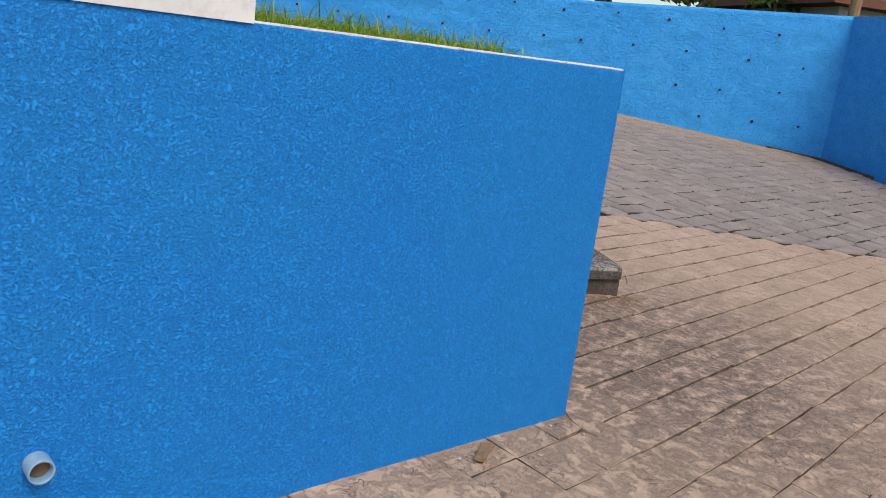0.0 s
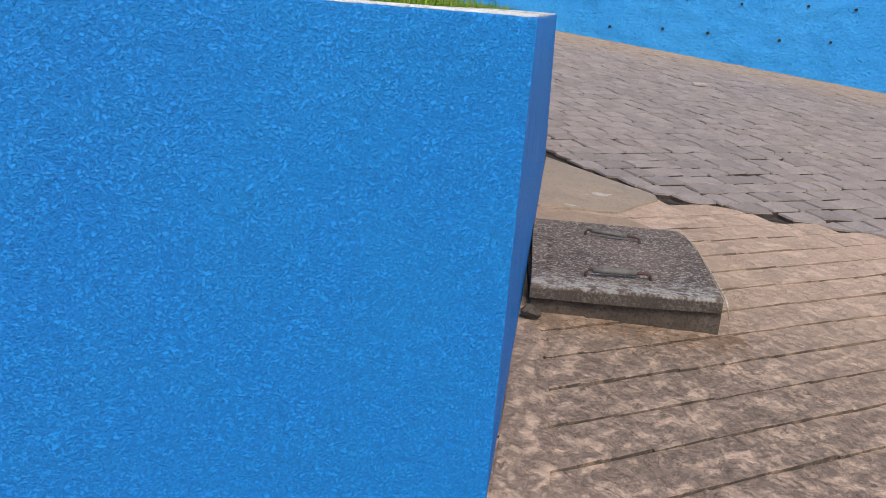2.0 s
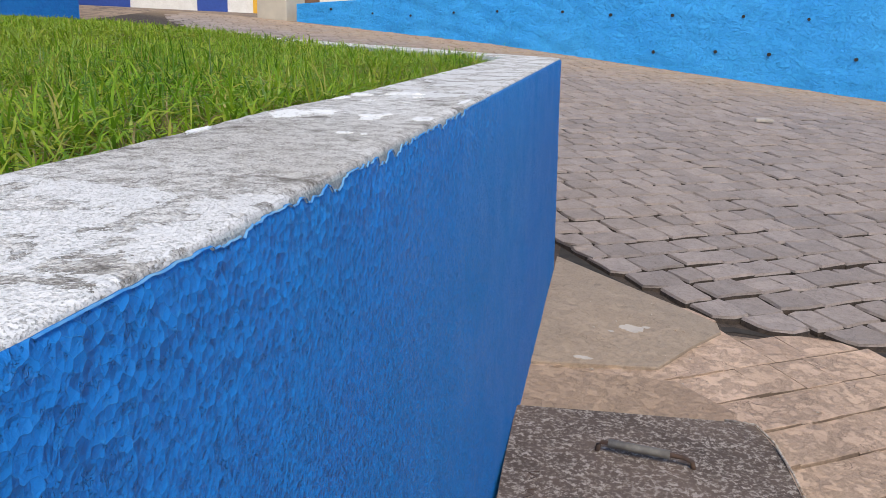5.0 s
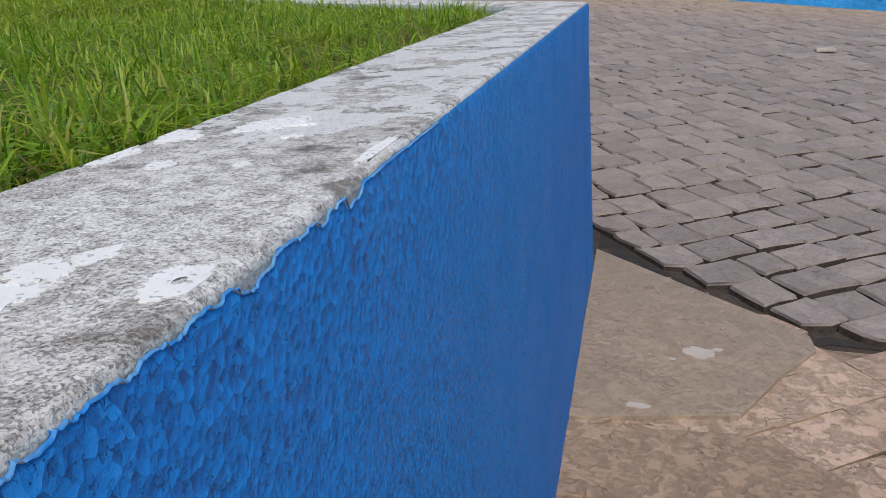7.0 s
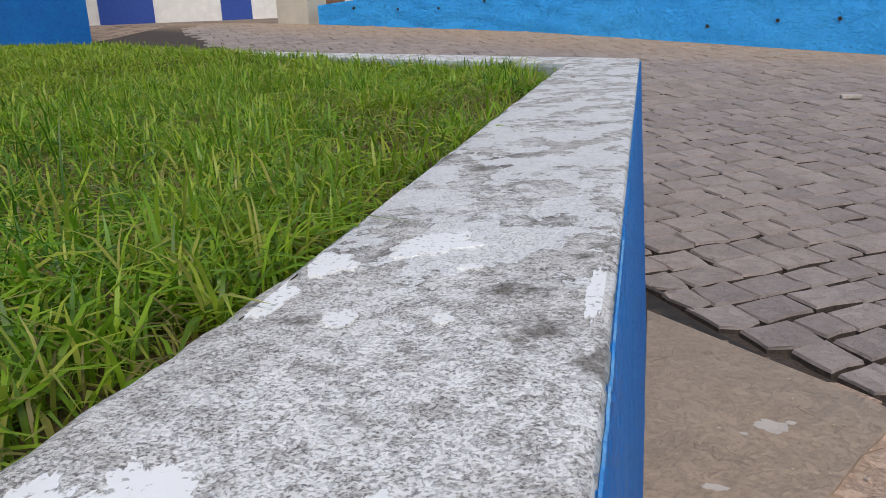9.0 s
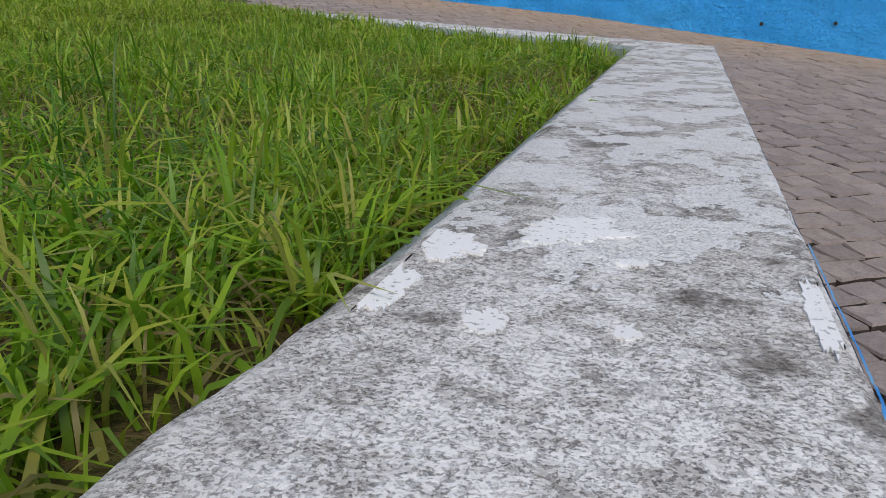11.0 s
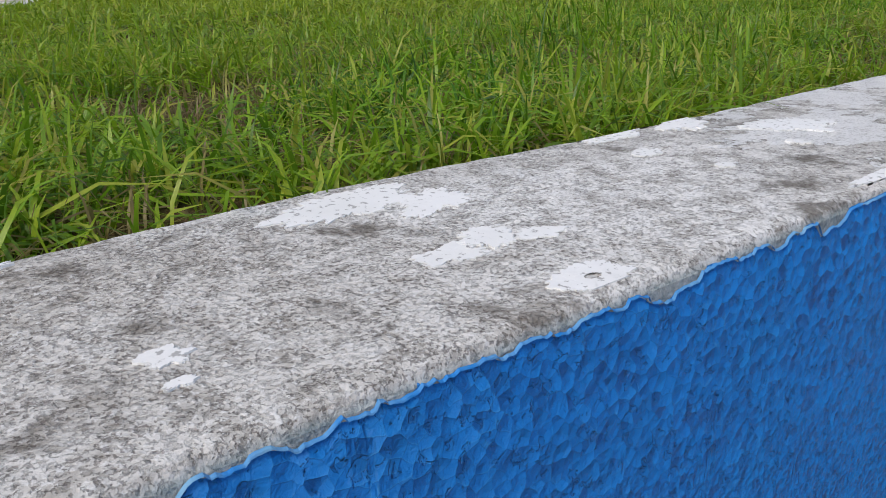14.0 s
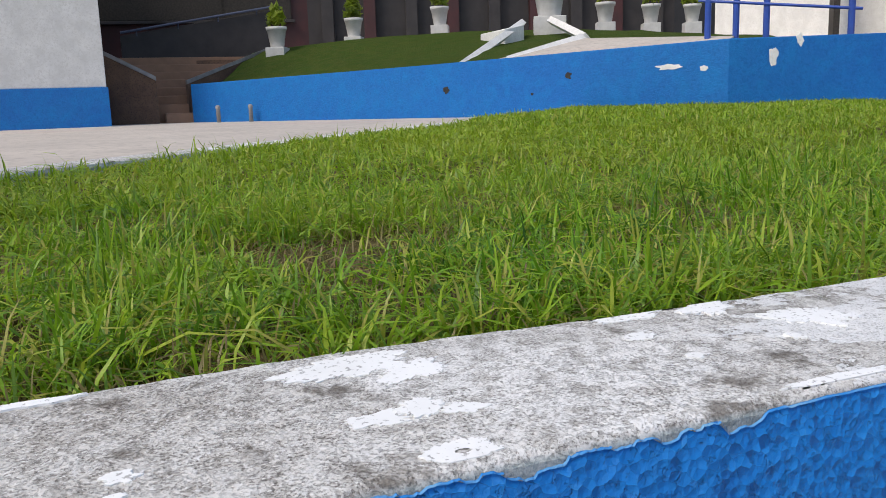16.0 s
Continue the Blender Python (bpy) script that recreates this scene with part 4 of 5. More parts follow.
wall_far = raw("wall_far", fv, ff, BLUE_FAR, smooth=False)
for p_ in wall_far.data.polygons:
    p_.use_smooth = p_.area < 0.01
tagged(wall_far, "long rough bright blue retaining wall with small weep holes", "wall", kind="structure")
wrng = random.Random(3)
hole_mesh = None
for row, (zz, off) in enumerate(((0.33, 0.12), (0.64, 0.33), (0.955, 0.0), (1.24, 0.25))):
    for k in range(17):
        x = -2.9 + 0.5 * k + off + wrng.uniform(-0.07, 0.07)
        z = zz + 0.012 * x - 0.03 + wrng.uniform(-0.03, 0.03)
        y = far_line(x)
        if z < land(x, y) + 0.07 or z > far_top(x) - 0.05 or x > 4.8:
            continue
        # near-black plug paints the shade inside each hole
        bm = tube([(0, 0.05, 0), (0, -0.012, -0.002)], 0.013 * wrng.uniform(0.8, 1.2), 8)
        bmesh.ops.transform(bm, matrix=pose(x, y, z, 0, 0, -20), verts=bm.verts)
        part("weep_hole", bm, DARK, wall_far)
rv = [(4.98, 5.982), (5.23, 6.05), (5.73, -9), (5.48, -9)]
wall_return = part("wall_return", prism(rv, -0.6, 1.502), BLUE_FAR)
tagged(wall_return, "blue retaining wall meeting the far wall at a corner", "wall", kind="structure")
sign = part("sign_plate", block(-0.012, -0.20, 0.0, 0.0, 0.0, 0.17, 0.003), YELLOW)
sign.location = (5.005, 5.1, 0.66)
tagged(sign, "small yellow sign plate fixed on the blue wall", "sign")
part("sign_mark", block(-0.015, -0.16, 0.04, -0.0125, -0.05, 0.11), DARK, sign)
kerb = part("wall_foot", prism([(4.98, 5.95), (5.0, 5.2), (4.95, 5.2), (4.86, 5.9), (4.45, 6.1), (4.45, 6.16)], lambda x, y: land(x, y) - 0.05, lambda x, y: land(x, y) + 0.012, 0.004), LIDBASE)
tagged(kerb, "dark dirt heaped at the foot of the blue wall", "dirt", kind="structure")
rubble = part("stone_on_road", block(-0.05, -0.03, 0, 0.05, 0.03, 0.02, 0.006), PATHWAY)
rubble.location = (1.08, 5.393, land(1.08, 5.393) + 0.002)
tagged(rubble, "pale flat stone lying on the paved road", "stone")

blades("weeds", 900, (-3.0, 6.0, 4.9, 8.9), (0.02, 0.075), 0.006, GRASS, "small dark weeds along the foot of the blue wall",
       lambda x, y: 0.0 < far_line(x) - y < 0.05 and rnoise(x, 0, 2, 2.3) > -0.05, rng, ztop=land, thin=0.6)

# earth and shrubs behind the far wall
backland = raw("backland", [(-3.2, 9.1, 0.93), (5.1, 6.1, 1.48), (6, 5.95, 1.48), (30, 10, 2.2), (10, 40, 3.0), (0, 40, 2.6)], [(0, 1, 2, 3, 4, 5)], BANK)
tagged(backland, "grassy ground held up by the blue wall", "ground", kind="structure")


def leafy(name, x, y, z, wide, tall, count, seed, label, parent=None, size=0.05):
    r = random.Random(seed)
    vs, fs = [], []
    for k in range(count):
        a, e, q = r.uniform(0, 6.283), r.uniform(-0.3, 1.5), r.random() ** 0.4
        lump = 0.75 + 0.45 * noise.noise((math.cos(a) * 2, math.sin(a) * 2, e * 2 + seed))
        c = Vector((math.cos(a) * math.cos(e) * wide * q * lump, math.sin(a) * math.cos(e) * wide * q * lump, tall * (0.35 + 0.65 * math.sin(e) * q * lump)))
        d = Vector((r.gauss(0, 1), r.gauss(0, 1), r.gauss(0.4, 0.8))).normalized()
        t = d.cross(Vector((r.gauss(0, 1), r.gauss(0, 1), r.gauss(0, 1)))).normalized()
        s = size * r.uniform(0.6, 1.4)
        b = len(vs)
        c += Vector((x, y, z))
        vs += [c - d * s, c + t * s * 0.4, c + d * s, c - t * s * 0.4]
        fs.append((b, b + 1, b + 2, b + 3))
    return raw(name, vs, fs, LEAF, parent, label)


for k, (x, wide, tall) in enumerate(((1.6, 0.35, 0.30), (2.3, 0.5, 0.42), (3.0, 0.4, 0.30), (3.5, 0.3, 0.45), (4.6, 0.45, 0.5), (5.6, 0.5, 0.6))):
    sh = new("shrub")
    sh.location = (0, 0, 0)
    y = far_line(x) + 2.6
    tagged(sh, "low uneven green shrub on top of the retaining wall", "shrub", "shrubs on the wall")
    part("stem", tube([(x, y, far_top(x) - 0.1), (x + 0.02, y, far_top(x) + tall * 0.7)], 0.02, 7), WOOD, sh)
    leafy("crown", x, y, far_top(x) + 0.02, wide, tall, 500, k + 20, "", sh)
post = part("wooden_post", tube([(5.35, 6.5, 1.2), (5.36, 6.5, 2.1), (5.38, 6.5, 3.0)], 0.06, 10), WOOD)
tagged(post, "weathered wooden post behind the blue wall", "post")
shed = new("shed")
tagged(shed, "low shed with a red tiled roof behind the wall", "shed")
part("shed_wall", block(5.9, 7.5, 1.2, 9.5, 10, 1.75), WHITE, shed)
part("roof", prism([(5.6, 7.2), (9.8, 7.2), (9.8, 10.3), (5.6, 10.3)], 1.75, lambda x, y: 1.85 + 0.25 * (y - 7.2)), TERRACOTTA, shed)

# ---- pavement west of the planter, low blue wall, stairs and buildings beyond ----
def bearing(deg, d):
    """A place in plan, by its bearing to the left of the y axis from the end of the walk."""
    a = radians(deg)
    return 0.21 - d * math.sin(a), 0.58 + d * math.cos(a)


def path_z(x, y):
    r = math.hypot(x, y - 0.9)
    return 0.664 + 0.0 * r


pavement = part("pavement", prism([(-0.99, -0.52), tuple(west_end), (-16, 7.5), (-16, -7.4), (-13.1, -7.49)], 0.45, 0.664), PATHWAY)
tagged(pavement, "pale worn concrete pavement beside the lawn", "pavement", kind="structure")

LOW = [bearing(83.8, 12.3), (-8.6, 3.95), (-5.42, 5.55), (-4.77, 7.25)]


def rise(el, d):
    """The height seen at an elevation and distance from the end of the walk."""
    return 0.837 + d * math.tan(radians(el - 1.6))


def LOWTOP(x, y):
    return 1.19 + 0.0136 * (x + 12)


backs = [(-12.2, 2.15), (-8.72, 4.14), (-5.56, 5.70), (-4.98, 7.37)]
wall_low = part("wall_low", prism(LOW + backs[::-1], 0.5, LOWTOP, 0.01), BLUE_LOW)
tagged(wall_low, "low bright blue garden wall with chipped paint spots", "wall", kind="structure")


def on_low(deg, el):
    """The spot of the low wall's face at a bearing and an elevation."""
    for (x0, y0), (x1, y1) in zip(LOW, LOW[1:]):
        dx, dy = -math.sin(radians(deg)), math.cos(radians(deg))
        den = dx * (y1 - y0) - dy * (x1 - x0)
        d = ((x0 - 0.21) * (y1 - y0) - (y0 - 0.58) * (x1 - x0)) / den
        hx, hy = 0.21 + d * dx, 0.58 + d * dy
        if min(x0, x1) - 1e-3 <= hx <= max(x0, x1) + 1e-3:
            return Vector((hx, hy, rise(el, d))), math.degrees(math.atan2(y1 - y0, x1 - x0))
    return None, 0


# holes are near-black discs with their shade painted on
for deg, el, wdt, hgt, mt, nm in ((66.99, 2.38, 0.075, 0.075, DARK, "hole"), (58.77, 3.06, 0.07, 0.07, DARK, "hole"), (61.2, 1.9, 0.03, 0.03, DARK, "hole"), (52.2, 3.35, 0.26, 0.05, WHITE, "chipped_spot"), (50.1, 3.2, 0.08, 0.04, WHITE, "chipped_spot"),
                                  (45.9, 3.75, 0.07, 0.15, WHITE, "chipped_spot"), (44.4, 4.7, 0.06, 0.10, WHITE, "chipped_spot")):
    p_, turn = on_low(deg, el)
    if p_:
        bm = lathe([(0.5, -0.008), (0.5, 0.002), (0.42, 0.003)], 22)
        for v in bm.verts:
            k_ = 1 + 0.7 * noise.noise((v.co.x * 3 + deg, v.co.y * 3, 1))
            v.co.x, v.co.y = v.co.x * k_, v.co.y * k_
        bmesh.ops.transform(bm, matrix=Matrix.Translation(p_) @ pose(0, 0, 0, 0, 0, turn) @ pose(0, 0, 0, 90, 0, 0) @ Matrix.Diagonal((wdt, hgt, 1, 1)), verts=bm.verts)
        part(nm, bm, mt, wall_low)

# white wall paint greyed to carry the shade on the building
PLASTER = plain_rough("shaded_white_plaster", (0.62, 0.615, 0.61), (0.52, 0.515, 0.51), 5, 0.8, 0.25, (0.48, 0.47, 0.46))

# white building with a blue dado
bx, by = bearing(88.9, 11.6)
white_house = new("white_building")
tagged(white_house, "white rendered building with a bright blue dado", "building")
part("wall", block(bx - 6, by - 9, 1.16, bx, by, 4.5, 0.01), PLASTER, white_house)
part("dado", block(bx - 6, by - 9, 0.5, bx + 0.02, by + 0.02, 1.16, 0.008), BLUE_LOW, white_house, "bright blue painted dado")

# white pots greyed, their shade taken into the colour
POT_PAINT = plain_rough("shaded_white_pot_paint", (0.56, 0.55, 0.54), (0.46, 0.45, 0.44), 9, 0.7, 0.15)
TREAD = plain_rough("brown_stair_tile", (0.30, 0.17, 0.11), (0.24, 0.14, 0.09), 6, 0.8, 0.3)

# stairs with brick sides
stairs = new("stairs")
tagged(stairs, "brown brick stairs rising between sloping side walls", "stairs")
for k in range(8):
    xa, ya, xb, yb = -12.12 - 0.27 * k, 1.56 - 0.10 * k, -12.09 - 0.27 * k, 1.95 + 0.155 * k
    part("step", prism([(xa, ya), (xb, yb), (xb - 0.34, yb), (xa - 0.34, ya)], 0.45, 0.80 + 0.125 * k, 0.01), TREAD, stairs)
for a, b, zl, zh, d0, d1 in ((89.2, 85.9, 1.66, 1.25, 12.7, 12.4), (84.0, 78.8, 1.20, 1.75, 12.6, 14.5)):
    p0, p1 = bearing(a, d0), bearing(b, d1)
    q0, q1 = (p0[0] - 0.22, p0[1]), (p1[0] - 0.22, p1[1])
    zf = lambda x, y, p0=p0, p1=p1, zl=zl, zh=zh: zl + (zh - zl) * min(max((y - p0[1]) / (p1[1] - p0[1]), 0), 1)
    part("side_wall", prism([p0, p1, q1, q0], 0.5, zf), BRICK, stairs)
    part("side_coping", prism([(p0[0] + 0.03, p0[1]), (p1[0] + 0.03, p1[1]), q1, q0], lambda x, y: zf(x, y) + 0.002, lambda x, y: zf(x, y) + 0.06), GREY_TRIM, stairs, "grey sloping coping")
terrace = part("terrace", prism([bearing(92, 14.8), bearing(80, 14.2), bearing(80, 19), bearing(92, 19)], 0.4, 1.62), BRICK)
tagged(terrace, "brown tiled terrace above the stairs", "terrace", kind="structure")

# grass bank above the low wall
BANK_FOOT = [(-12.05, 2.2, 1.13), (-10.4, 3.18, 1.15), (-8.7, 4.16, 1.17), (-5.6, 5.75, 1.20), (-4.95, 7.1, 1.2)]
BANK_HEAD = [(-14.1, 3.2, 1.74), (-13.4, 4.65, 1.90), (-12.85, 6.06, 1.96), (-11.8, 7.9, 1.94), (-10.2, 10.4, 1.68)]
bv, nu_, nv_ = [], 48, 16
for i in range(nu_ + 1):
    u = 4 * i / nu_
    k = min(int(u), 3)
    a, b = Vector(BANK_FOOT[k]).lerp(BANK_FOOT[k + 1], u - k), Vector(BANK_HEAD[k]).lerp(BANK_HEAD[k + 1], u - k)
    for j in range(nv_ + 1):
        p_ = a.lerp(b, j / nv_)
        bv.append((p_.x, p_.y, p_.z + (0.05 * rnoise(p_.x, p_.y, 3, 1.1) + 0.02 * rnoise(p_.x, p_.y, 8, 4.0)) * (1 if 0 < j < nv_ else 0.3)))
bank = raw("grass_bank", bv, [(i * (nv_ + 1) + j, (i + 1) * (nv_ + 1) + j, (i + 1) * (nv_ + 1) + j + 1, i * (nv_ + 1) + j + 1) for i in range(nu_) for j in range(nv_)], BANK, smooth=True)
tagged(bank, "dark green grass bank behind the low blue wall", "grass", kind="structure")
back_ground = part("upper_ground", prism([(-14.05, 3.3), (-13.35, 4.7), (-12.8, 6.1), (-11.75, 7.95), (-10.15, 10.5), (-14, 22), bearing(80, 24)], 0.5, lambda x, y: 1.68), PATHWAY)
tagged(back_ground, "paved upper level behind the grass bank", "pavement", kind="structure")
for p0, p1 in (((-8.80, 4.58, 1.22), (-10.86, 6.52, 1.93)), ((-8.01, 4.80, 1.24), (-8.73, 6.20, 1.54)), ((-8.73, 6.24, 1.55), (-10.66, 6.88, 1.95))):
    tagged(part("ramp_kerb", tube([p0, p1], 0.062, 4), WHITE), "white-painted sloping concrete kerb on the bank", "kerb", "kerbs of the ramp")
landing = part("landing_slab", prism([(-10.98, 5.9), (-10.2, 5.9), (-10.5, 6.35), (-10.95, 6.5)], 1.3, lambda x, y: 1.82 + 0.2 * (y - 6.1), 0.01), WHITE)
tagged(landing, "white-painted slab at the head of the ramp", "slab", kind="structure")
ramp = part("ramp", prism([(-8.05, 4.52), (-8.73, 6.2), (-6.2, 6.3), (-5.75, 5.72)], 0.9, lambda x, y: 1.235 - 0.0767 * (x + 8.05) + 0.1517 * (y - 4.5), 0.01), PATHWAY)
tagged(ramp, "pale concrete ramp beside the grass bank", "ramp", kind="structure")


# white flower pots with plants
def flower_pot(x, y, z, h, seed):
    pot = new("flower_pot")
    tagged(pot, "white tapered flower pot with a leafy plant", "flower pot", "flower pots on the terrace")
    r = h * 0.50
    bm = lathe([(r * 0.66, 0), (r * 0.68, h * 0.04), (r * 0.94, h * 0.82), (r * 1.03, h * 0.84), (r * 1.06, h), (r * 0.93, h), (r * 0.90, h * 0.9)], 20)
    bmesh.ops.translate(bm, vec=(x, y, z), verts=bm.verts)
    part("pot", bm, POT_PAINT, pot, "", True)
    part("plinth", block(-r * 0.95, -r * 1.1, -0.45, r * 0.95, r * 1.1, -0.002, 0.012, 62, (x, y, z)), POT_PAINT, pot, "low white-painted block")
    tagged(leafy("plant", x, y, z + h * 0.75, h * 0.6, h * 1.5, 260, seed, "", pot, 0.06), kind="stuff")


for k, (x, y, z, h) in enumerate(((-13.45, 3.46, 1.78, 0.32), (-13.52, 4.77, 1.95, 0.30), (-13.40, 6.28, 2.13, 0.31), (-11.01, 7.06, 2.03, 0.50), (-11.83, 8.59, 2.04, 0.32), (-11.41, 9.19, 1.99, 0.30), (-11.01, 9.70, 1.97, 0.28))):
    flower_pot(x, y, z, h, 40 + k)

# long dark building behind
hall = new("long_building")
tagged(hall, "long dark building with maroon and grey walls and glazed openings", "building")
A, B, C_, D_ = bearing(94, 18.5), bearing(76, 18), bearing(52, 19), bearing(42, 22)
part("maroon_wall", prism([A, B, (B[0] - 2, B[1] + 1), (A[0] - 2, A[1])], 1.0, 6.5), MAROON, hall, "maroon painted wall")
part("grey_wall", prism([B, C_, (C_[0] - 1, C_[1] + 2), (B[0] - 2, B[1] + 2)], 1.0, 6.5), SLATE, hall, "dark grey clad wall")
for k in range(9):
    u = (k + 0.5) / 9
    x, y = B[0] + (C_[0] - B[0]) * u, B[1] + (C_[1] - B[1]) * u
    pl = part("pilaster", block(-0.12, -0.1, 1.5, 0.12, 0.1, 6.4, 0.01, math.degrees(math.atan2(C_[1] - B[1], C_[0] - B[0])), (x + 0.12, y - 0.05, 0)), MAROON if k % 2 else SLATE, hall)
for k in range(4):
    u = (k + 0.6) / 4.4
    x, y = A[0] + (B[0] - A[0]) * u, A[1] + (B[1] - A[1]) * u
    wn_ = part("window", block(-0.7, -0.05, 2.6, 0.7, 0.05, 4.6, 0.02, math.degrees(math.atan2(B[1] - A[1], B[0] - A[0])), (x + 0.04, y, 0)), DARK, hall)
    part("window_frame", block(-0.76, -0.07, 2.54, 0.76, -0.02, 2.6, 0.01, math.degrees(math.atan2(B[1] - A[1], B[0] - A[0])), (x + 0.06, y, 0)), SLATE, wn_)
white_part = part("white_wing", prism([bearing(49.5, 18.5), bearing(38.6, 17), bearing(38.8, 17.6), bearing(49.5, 19.2)], 0.8, 6.0), WHITE)
tagged(white_part, "white rendered wall of a wing behind the posts", "building", kind="structure")
panel = part("dark_door", block(-0.05, -0.42, 1.5, 0.05, 0.42, 5.5, 0.01, 48, (*bearing(42.6, 16.6), 0)), DARK)
tagged(panel, "tall dark narrow door leaf between white walls", "door")

# blue steel posts and railings
rail = new("railing")
tagged(rail, "blue painted steel railing with round posts", "railing")
for deg in (49.9, 48.2, 46.4, 41.6):
    x, y = bearing(deg, 8.6)
    part("post", tube([(x, y, 1.1), (x, y, 4.0)], 0.030, 10), STEEL_BLUE, rail)
for h in (1.66, 1.88, 2.10):
    p0, p1 = bearing(50.5, 8.6), bearing(41, 8.6)
    part("rail", tube([(*p0, h + 0.05), (*p1, h - 0.12)], 0.014, 8), STEEL_BLUE, rail)
parapet = part("parapet", prism([(-15.73, 1.2), (-15.95, 3.9), (-16.1, 3.9), (-15.88, 1.2)], 1.4, lambda x, y: 2.15 + 0.18 * (y - 1.2), 0.01), SLATE)
tagged(parapet, "dark grey sloping parapet beside the terrace", "wall", kind="structure")
hr = new("handrail")
tagged(hr, "dull blue steel handrail along the dark parapet", "handrail")
part("bar", tube([(-15.68, 1.2, 2.20), (-15.9, 3.9, 2.69)], 0.022, 8), STEEL_DULL, hr)
for k in range(4):
    f_ = 0.1 + 0.8 * k / 3
    x, y = -15.69 - 0.22 * f_, 1.2 + 2.7 * f_
    part("bracket", tube([(x - 0.03, y, 2.10 + 0.49 * f_), (x, y, 2.19 + 0.49 * f_)], 0.012, 6), STEEL_DULL, hr)
# bollards at the foot of the low wall
for x, y in ((-11.05, 2.12), (-10.82, 2.50)):
    b_ = part("bollard", lathe([(0.028, 0), (0.026, 0.18), (0.032, 0.19), (0.030, 0.22), (0.015, 0.235)], 12), GREY_TRIM, None, "", True)
    b_.location = (x, y, path_z(x, y) - 0.01)
    tagged(b_, "short grey bollard by the blue wall", "bollard", "bollards")

# ---- the end of the road: gates and walls ----
gate_house = new("street_building")
tagged(gate_house, "pale street front with blue metal gates", "building")
g0, g1 = Vector((-13.5, 17.2)), Vector((-6.0, 20.9))
gd = (g1 - g0).normalized()
gn = Vector((gd.y, -gd.x))
gz = 0.90
part("wall", prism([tuple(g0), tuple(g1), tuple(g1 - gn * 4), tuple(g0 - gn * 4)], gz - 0.4, gz + 3.2), WHITE, gate_house)
for u, wd, mt, nm in ((1.6, 1.2, STEEL_BLUE, "gate"), (4.3, 0.7, STEEL_BLUE, "gate"), (5.6, 0.9, YELLOW, "shutter"), (6.6, 0.6, BRICK, "door")):
    p0, p1 = g0 + gd * u, g0 + gd * (u + wd)
    part(nm, prism([tuple(p0 + gn * 0.03), tuple(p1 + gn * 0.03), tuple(p1 - gn * 0.02), tuple(p0 - gn * 0.02)], gz, gz + 2.2), mt, gate_house)
pillar = part("gate_pillar", block(-0.22, -0.16, 0, 0.22, 0.16, 1.6, 0.012, -20, (-3.62, 9.35, 0.70)), CREAM)
tagged(pillar, "cream plastered pillar at the end of the blue wall", "pillar", kind="structure")

# ---- paving stones ----
THETA = radians(35)
EA, EB = Vector((math.cos(THETA), math.sin(THETA))), Vector((-math.sin(THETA), math.cos(THETA)))


def stone_form(seed, tall, inset=0.965, wild=0.085):
    """A worn paving stone, one unit across, with an uneven outline."""
    r = random.Random(seed)
    base = [(-0.5, -0.5), (0, -0.5), (0.5, -0.5), (0.5, 0), (0.5, 0.5), (0, 0.5), (-0.5, 0.5), (-0.5, 0)]
    out = [(x + r.uniform(-wild, wild) * 0.9, y + r.uniform(-wild, wild)) for x, y in base]
    vs = [(x, y, -0.05) for x, y in out] + [(x, y, tall - (0.15 * (1 - inset) if inset < 0.97 else 0.0008)) for x, y in out] + [(x * inset, y * (inset - 0.008), tall + r.uniform(-0.0008, 0.0008)) for x, y in out]
    fs = [(i, (i + 1) % 8, 8 + (i + 1) % 8, 8 + i) for i in range(8)] + [(8 + i, 8 + (i + 1) % 8, 16 + (i + 1) % 8, 16 + i) for i in range(8)] + [tuple(range(16, 24))]
    return vs, fs


ROAD_FORMS = [stone_form(100 + k, 0.005, 0.95, 0.075) for k in range(14)]
NEAR_FORMS = [stone_form(200 + k, 0.0020, 0.985, 0.014) for k in range(14)]


def taken(x, y):
    if 0.5 * x - 0.866 * y < -0.05 and x < -0.04 and y < (2.343 + (-x) * 0.90 + 0.04):
        return True
    return (x < 0.42 and 0.88 < y < 1.42) or (x < 0.30 and 1.80 <= y < crack(x))


prng = random.Random(77)
laid = []
for jb in range(-30, 95):
    b = jb * 0.118
    a = -6.0 + prng.uniform(0, 0.15)
    while a < 9:
        ln = prng.uniform(0.100, 0.165)
        c = EA * (a + ln / 2) + EB * (b + prng.uniform(-0.0022, 0.0022))
        a += ln
        x, y = c.x, c.y
        if x < -4.6 or x > 4.85 or y < -1.5 or y > far_line(x) - 0.10 or taken(x, y):
            continue
        if x < -0.04 and y < 2.343 and 0.5 * x - 0.866 * y < -0.05:
            continue
        d = y - crack(x)
        if -0.025 < d < joint_width(x) - 0.02:
            continue
        laid.append((math.hypot(x - 0.5, y - 1.3), x, y, ln, d > 0, prng.randrange(14), prng.uniform(-4, 4), prng.uniform(-1, 1)))
laid.sort()


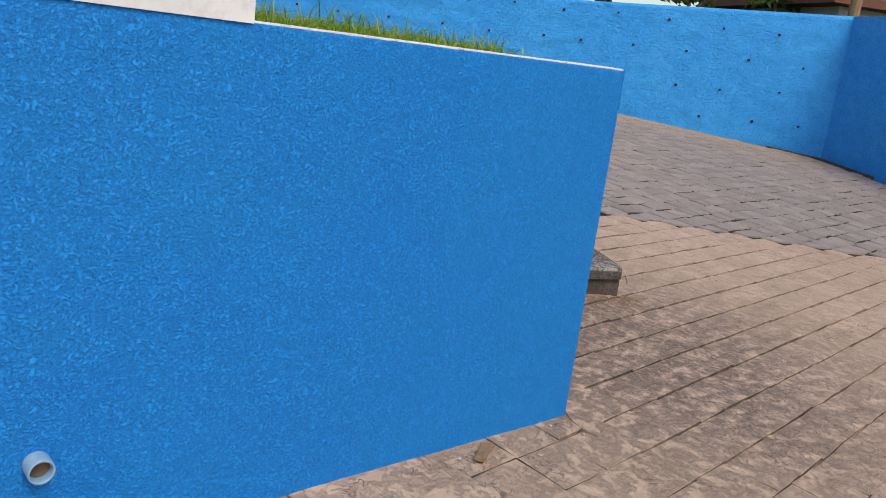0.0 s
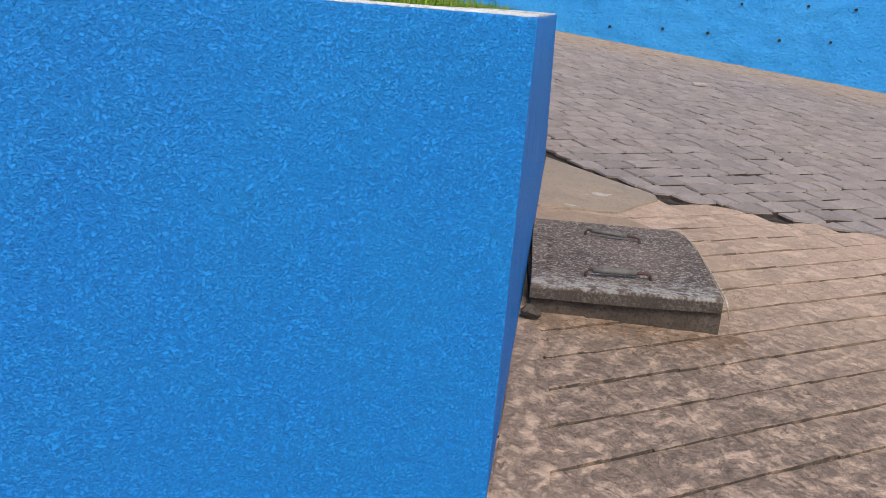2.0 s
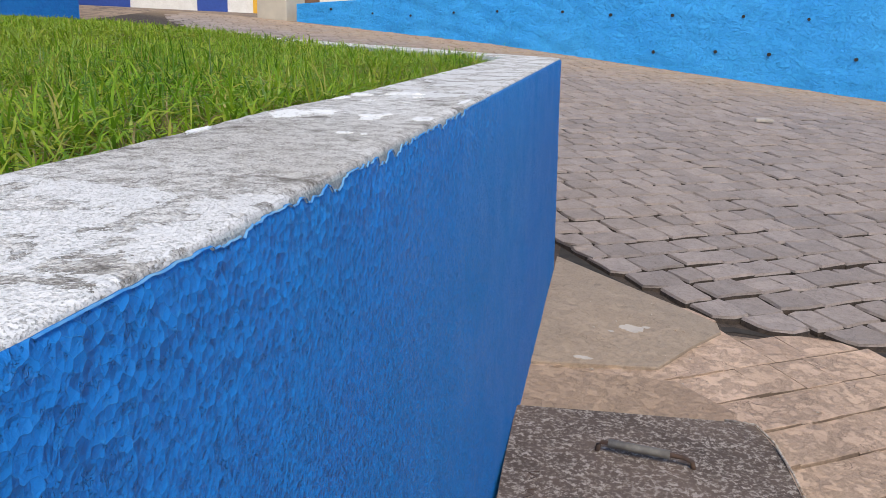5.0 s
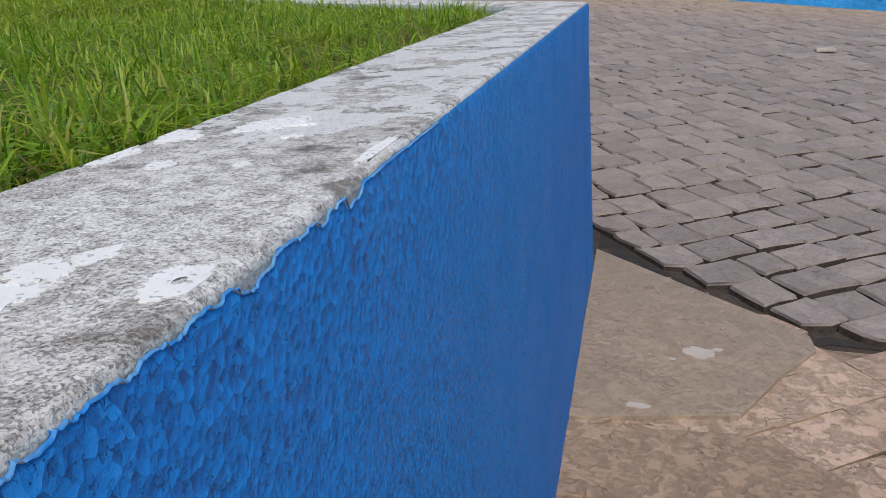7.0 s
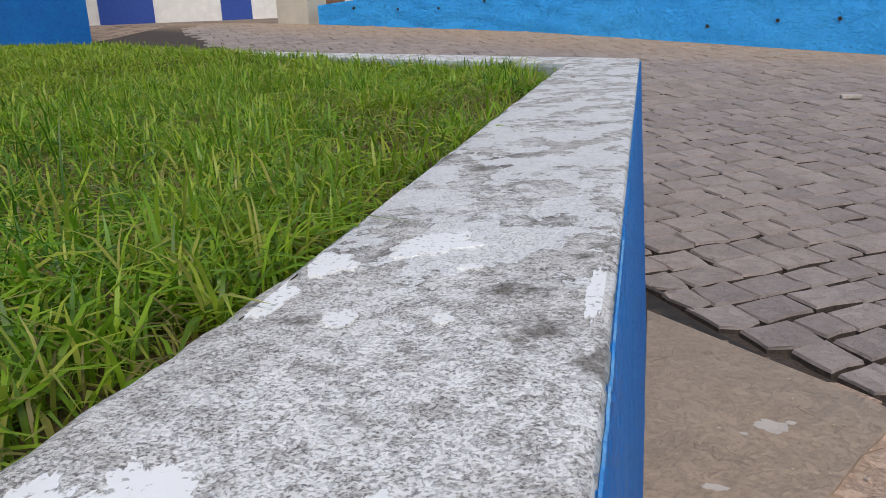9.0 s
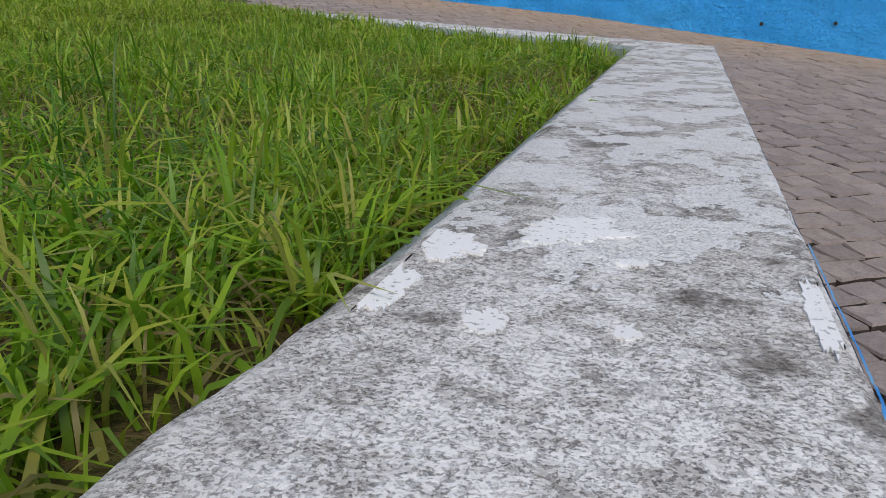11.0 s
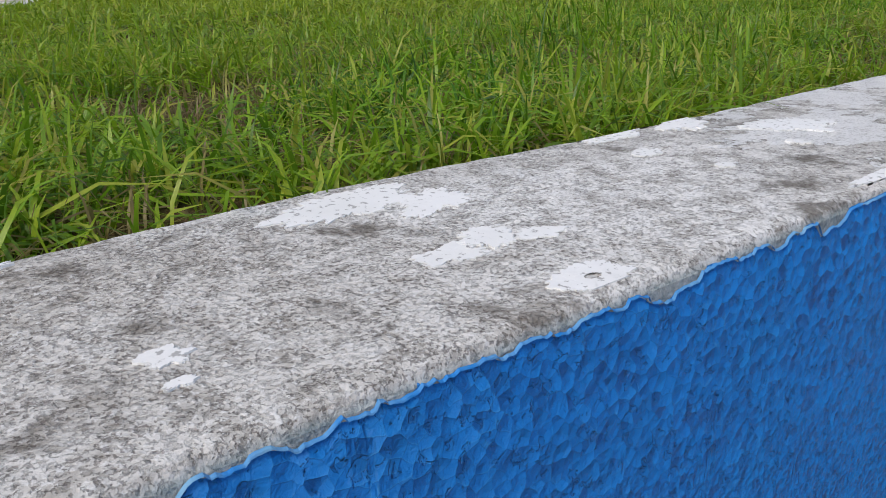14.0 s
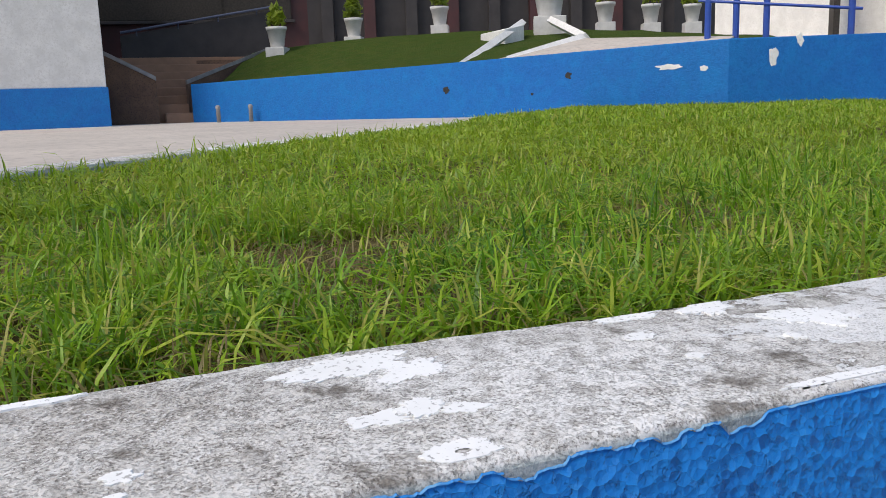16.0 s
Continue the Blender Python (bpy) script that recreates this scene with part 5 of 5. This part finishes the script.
def stone_pose(x, y, ln, road, turn, lift):
    gap, joint = (0.007, 0.0135 + 0.006 * lift) if road else (0.0018, 0.0022 + 0.0014 * lift)
    sx, sy = (land(x + 0.05, y) - land(x - 0.05, y)) / 0.1, (land(x, y + 0.05) - land(x, y - 0.05)) / 0.1
    z = land(x, y) + lift * (0.0030 if road else 0.0005) - (0.002 if road else 0)
    slope = Matrix(((1, 0, 0, 0), (0, 1, 0, 0), (sx, sy, 1, 0), (0, 0, 0, 1)))
    return Matrix.Translation((x, y, z)) @ slope @ pose(0, 0, 0, 0, 0, math.degrees(THETA) + turn * (1 if road else 0.3)) @ Matrix.Diagonal((ln - gap, 0.118 - joint, 1, 1))


def joint_sides(me, road):
    """Gives every stone's sides the joint colour; on the road this paints in shade."""
    me.materials.append(JOINT_SOIL_SHADE if road else GROUND)
    for p_ in me.polygons:
        p_.material_index = 1 if p_.index % 17 < 8 else 0


forms = {}
for road, group, mt in ((True, ROAD_FORMS, STONE_ROAD), (False, NEAR_FORMS, STONE_NEAR)):
    for k, (vs, fs) in enumerate(group):
        me = bpy.data.meshes.new("paving_stone")
        me.from_pydata(vs, [], fs)
        me.materials.append(mt)
        joint_sides(me, road)
        forms[road, k] = me


def broken_off(v, road):
    """Stones at the broken joint end where it begins."""
    w_ = joint_width(v.x) + 0.004 + 0.008 * rnoise(v.x, 0, 2, 14)
    if road:
        return Vector((v.x, max(v.y, crack(v.x) + w_), v.z))
    return Vector((v.x, min(v.y, crack(v.x) - 0.004), v.z))


for _, x, y, ln, road, k, turn, lift in laid[:300]:
    place = stone_pose(x, y, ln, road, turn, lift)
    if abs(y - crack(x)) < 0.30:
        vs, fs = (ROAD_FORMS if road else NEAR_FORMS)[k]
        st = raw("paving_stone", [broken_off(place @ Vector(v), road) for v in vs], fs, STONE_ROAD if road else STONE_NEAR, ground)
        joint_sides(st.data, road)
        continue
    st = new("paving_stone", forms[road, k])
    st.parent = ground
    st.matrix_local = place
for road, group, mt in ((True, ROAD_FORMS, STONE_ROAD), (False, NEAR_FORMS, STONE_NEAR)):
    vs, fs = [], []
    for _, x, y, ln, rd, k, turn, lift in laid[300:]:
        if rd != road:
            continue
        m_ = stone_pose(x, y, ln, rd, turn, lift)
        b = len(vs)
        vs += [broken_off(m_ @ Vector(v), rd) if abs(y - crack(x)) < 0.30 else m_ @ Vector(v) for v in group[k][0]]
        fs += [tuple(b + i for i in f) for f in group[k][1]]
    if vs:
        ob = raw("paving_stones", vs, fs, mt, ground)
        joint_sides(ob.data, road)
        tagged(ob, "worn grey-brown paving stones in slanting rows" if road else "tan paving stones smeared with old mortar", kind="stuff")
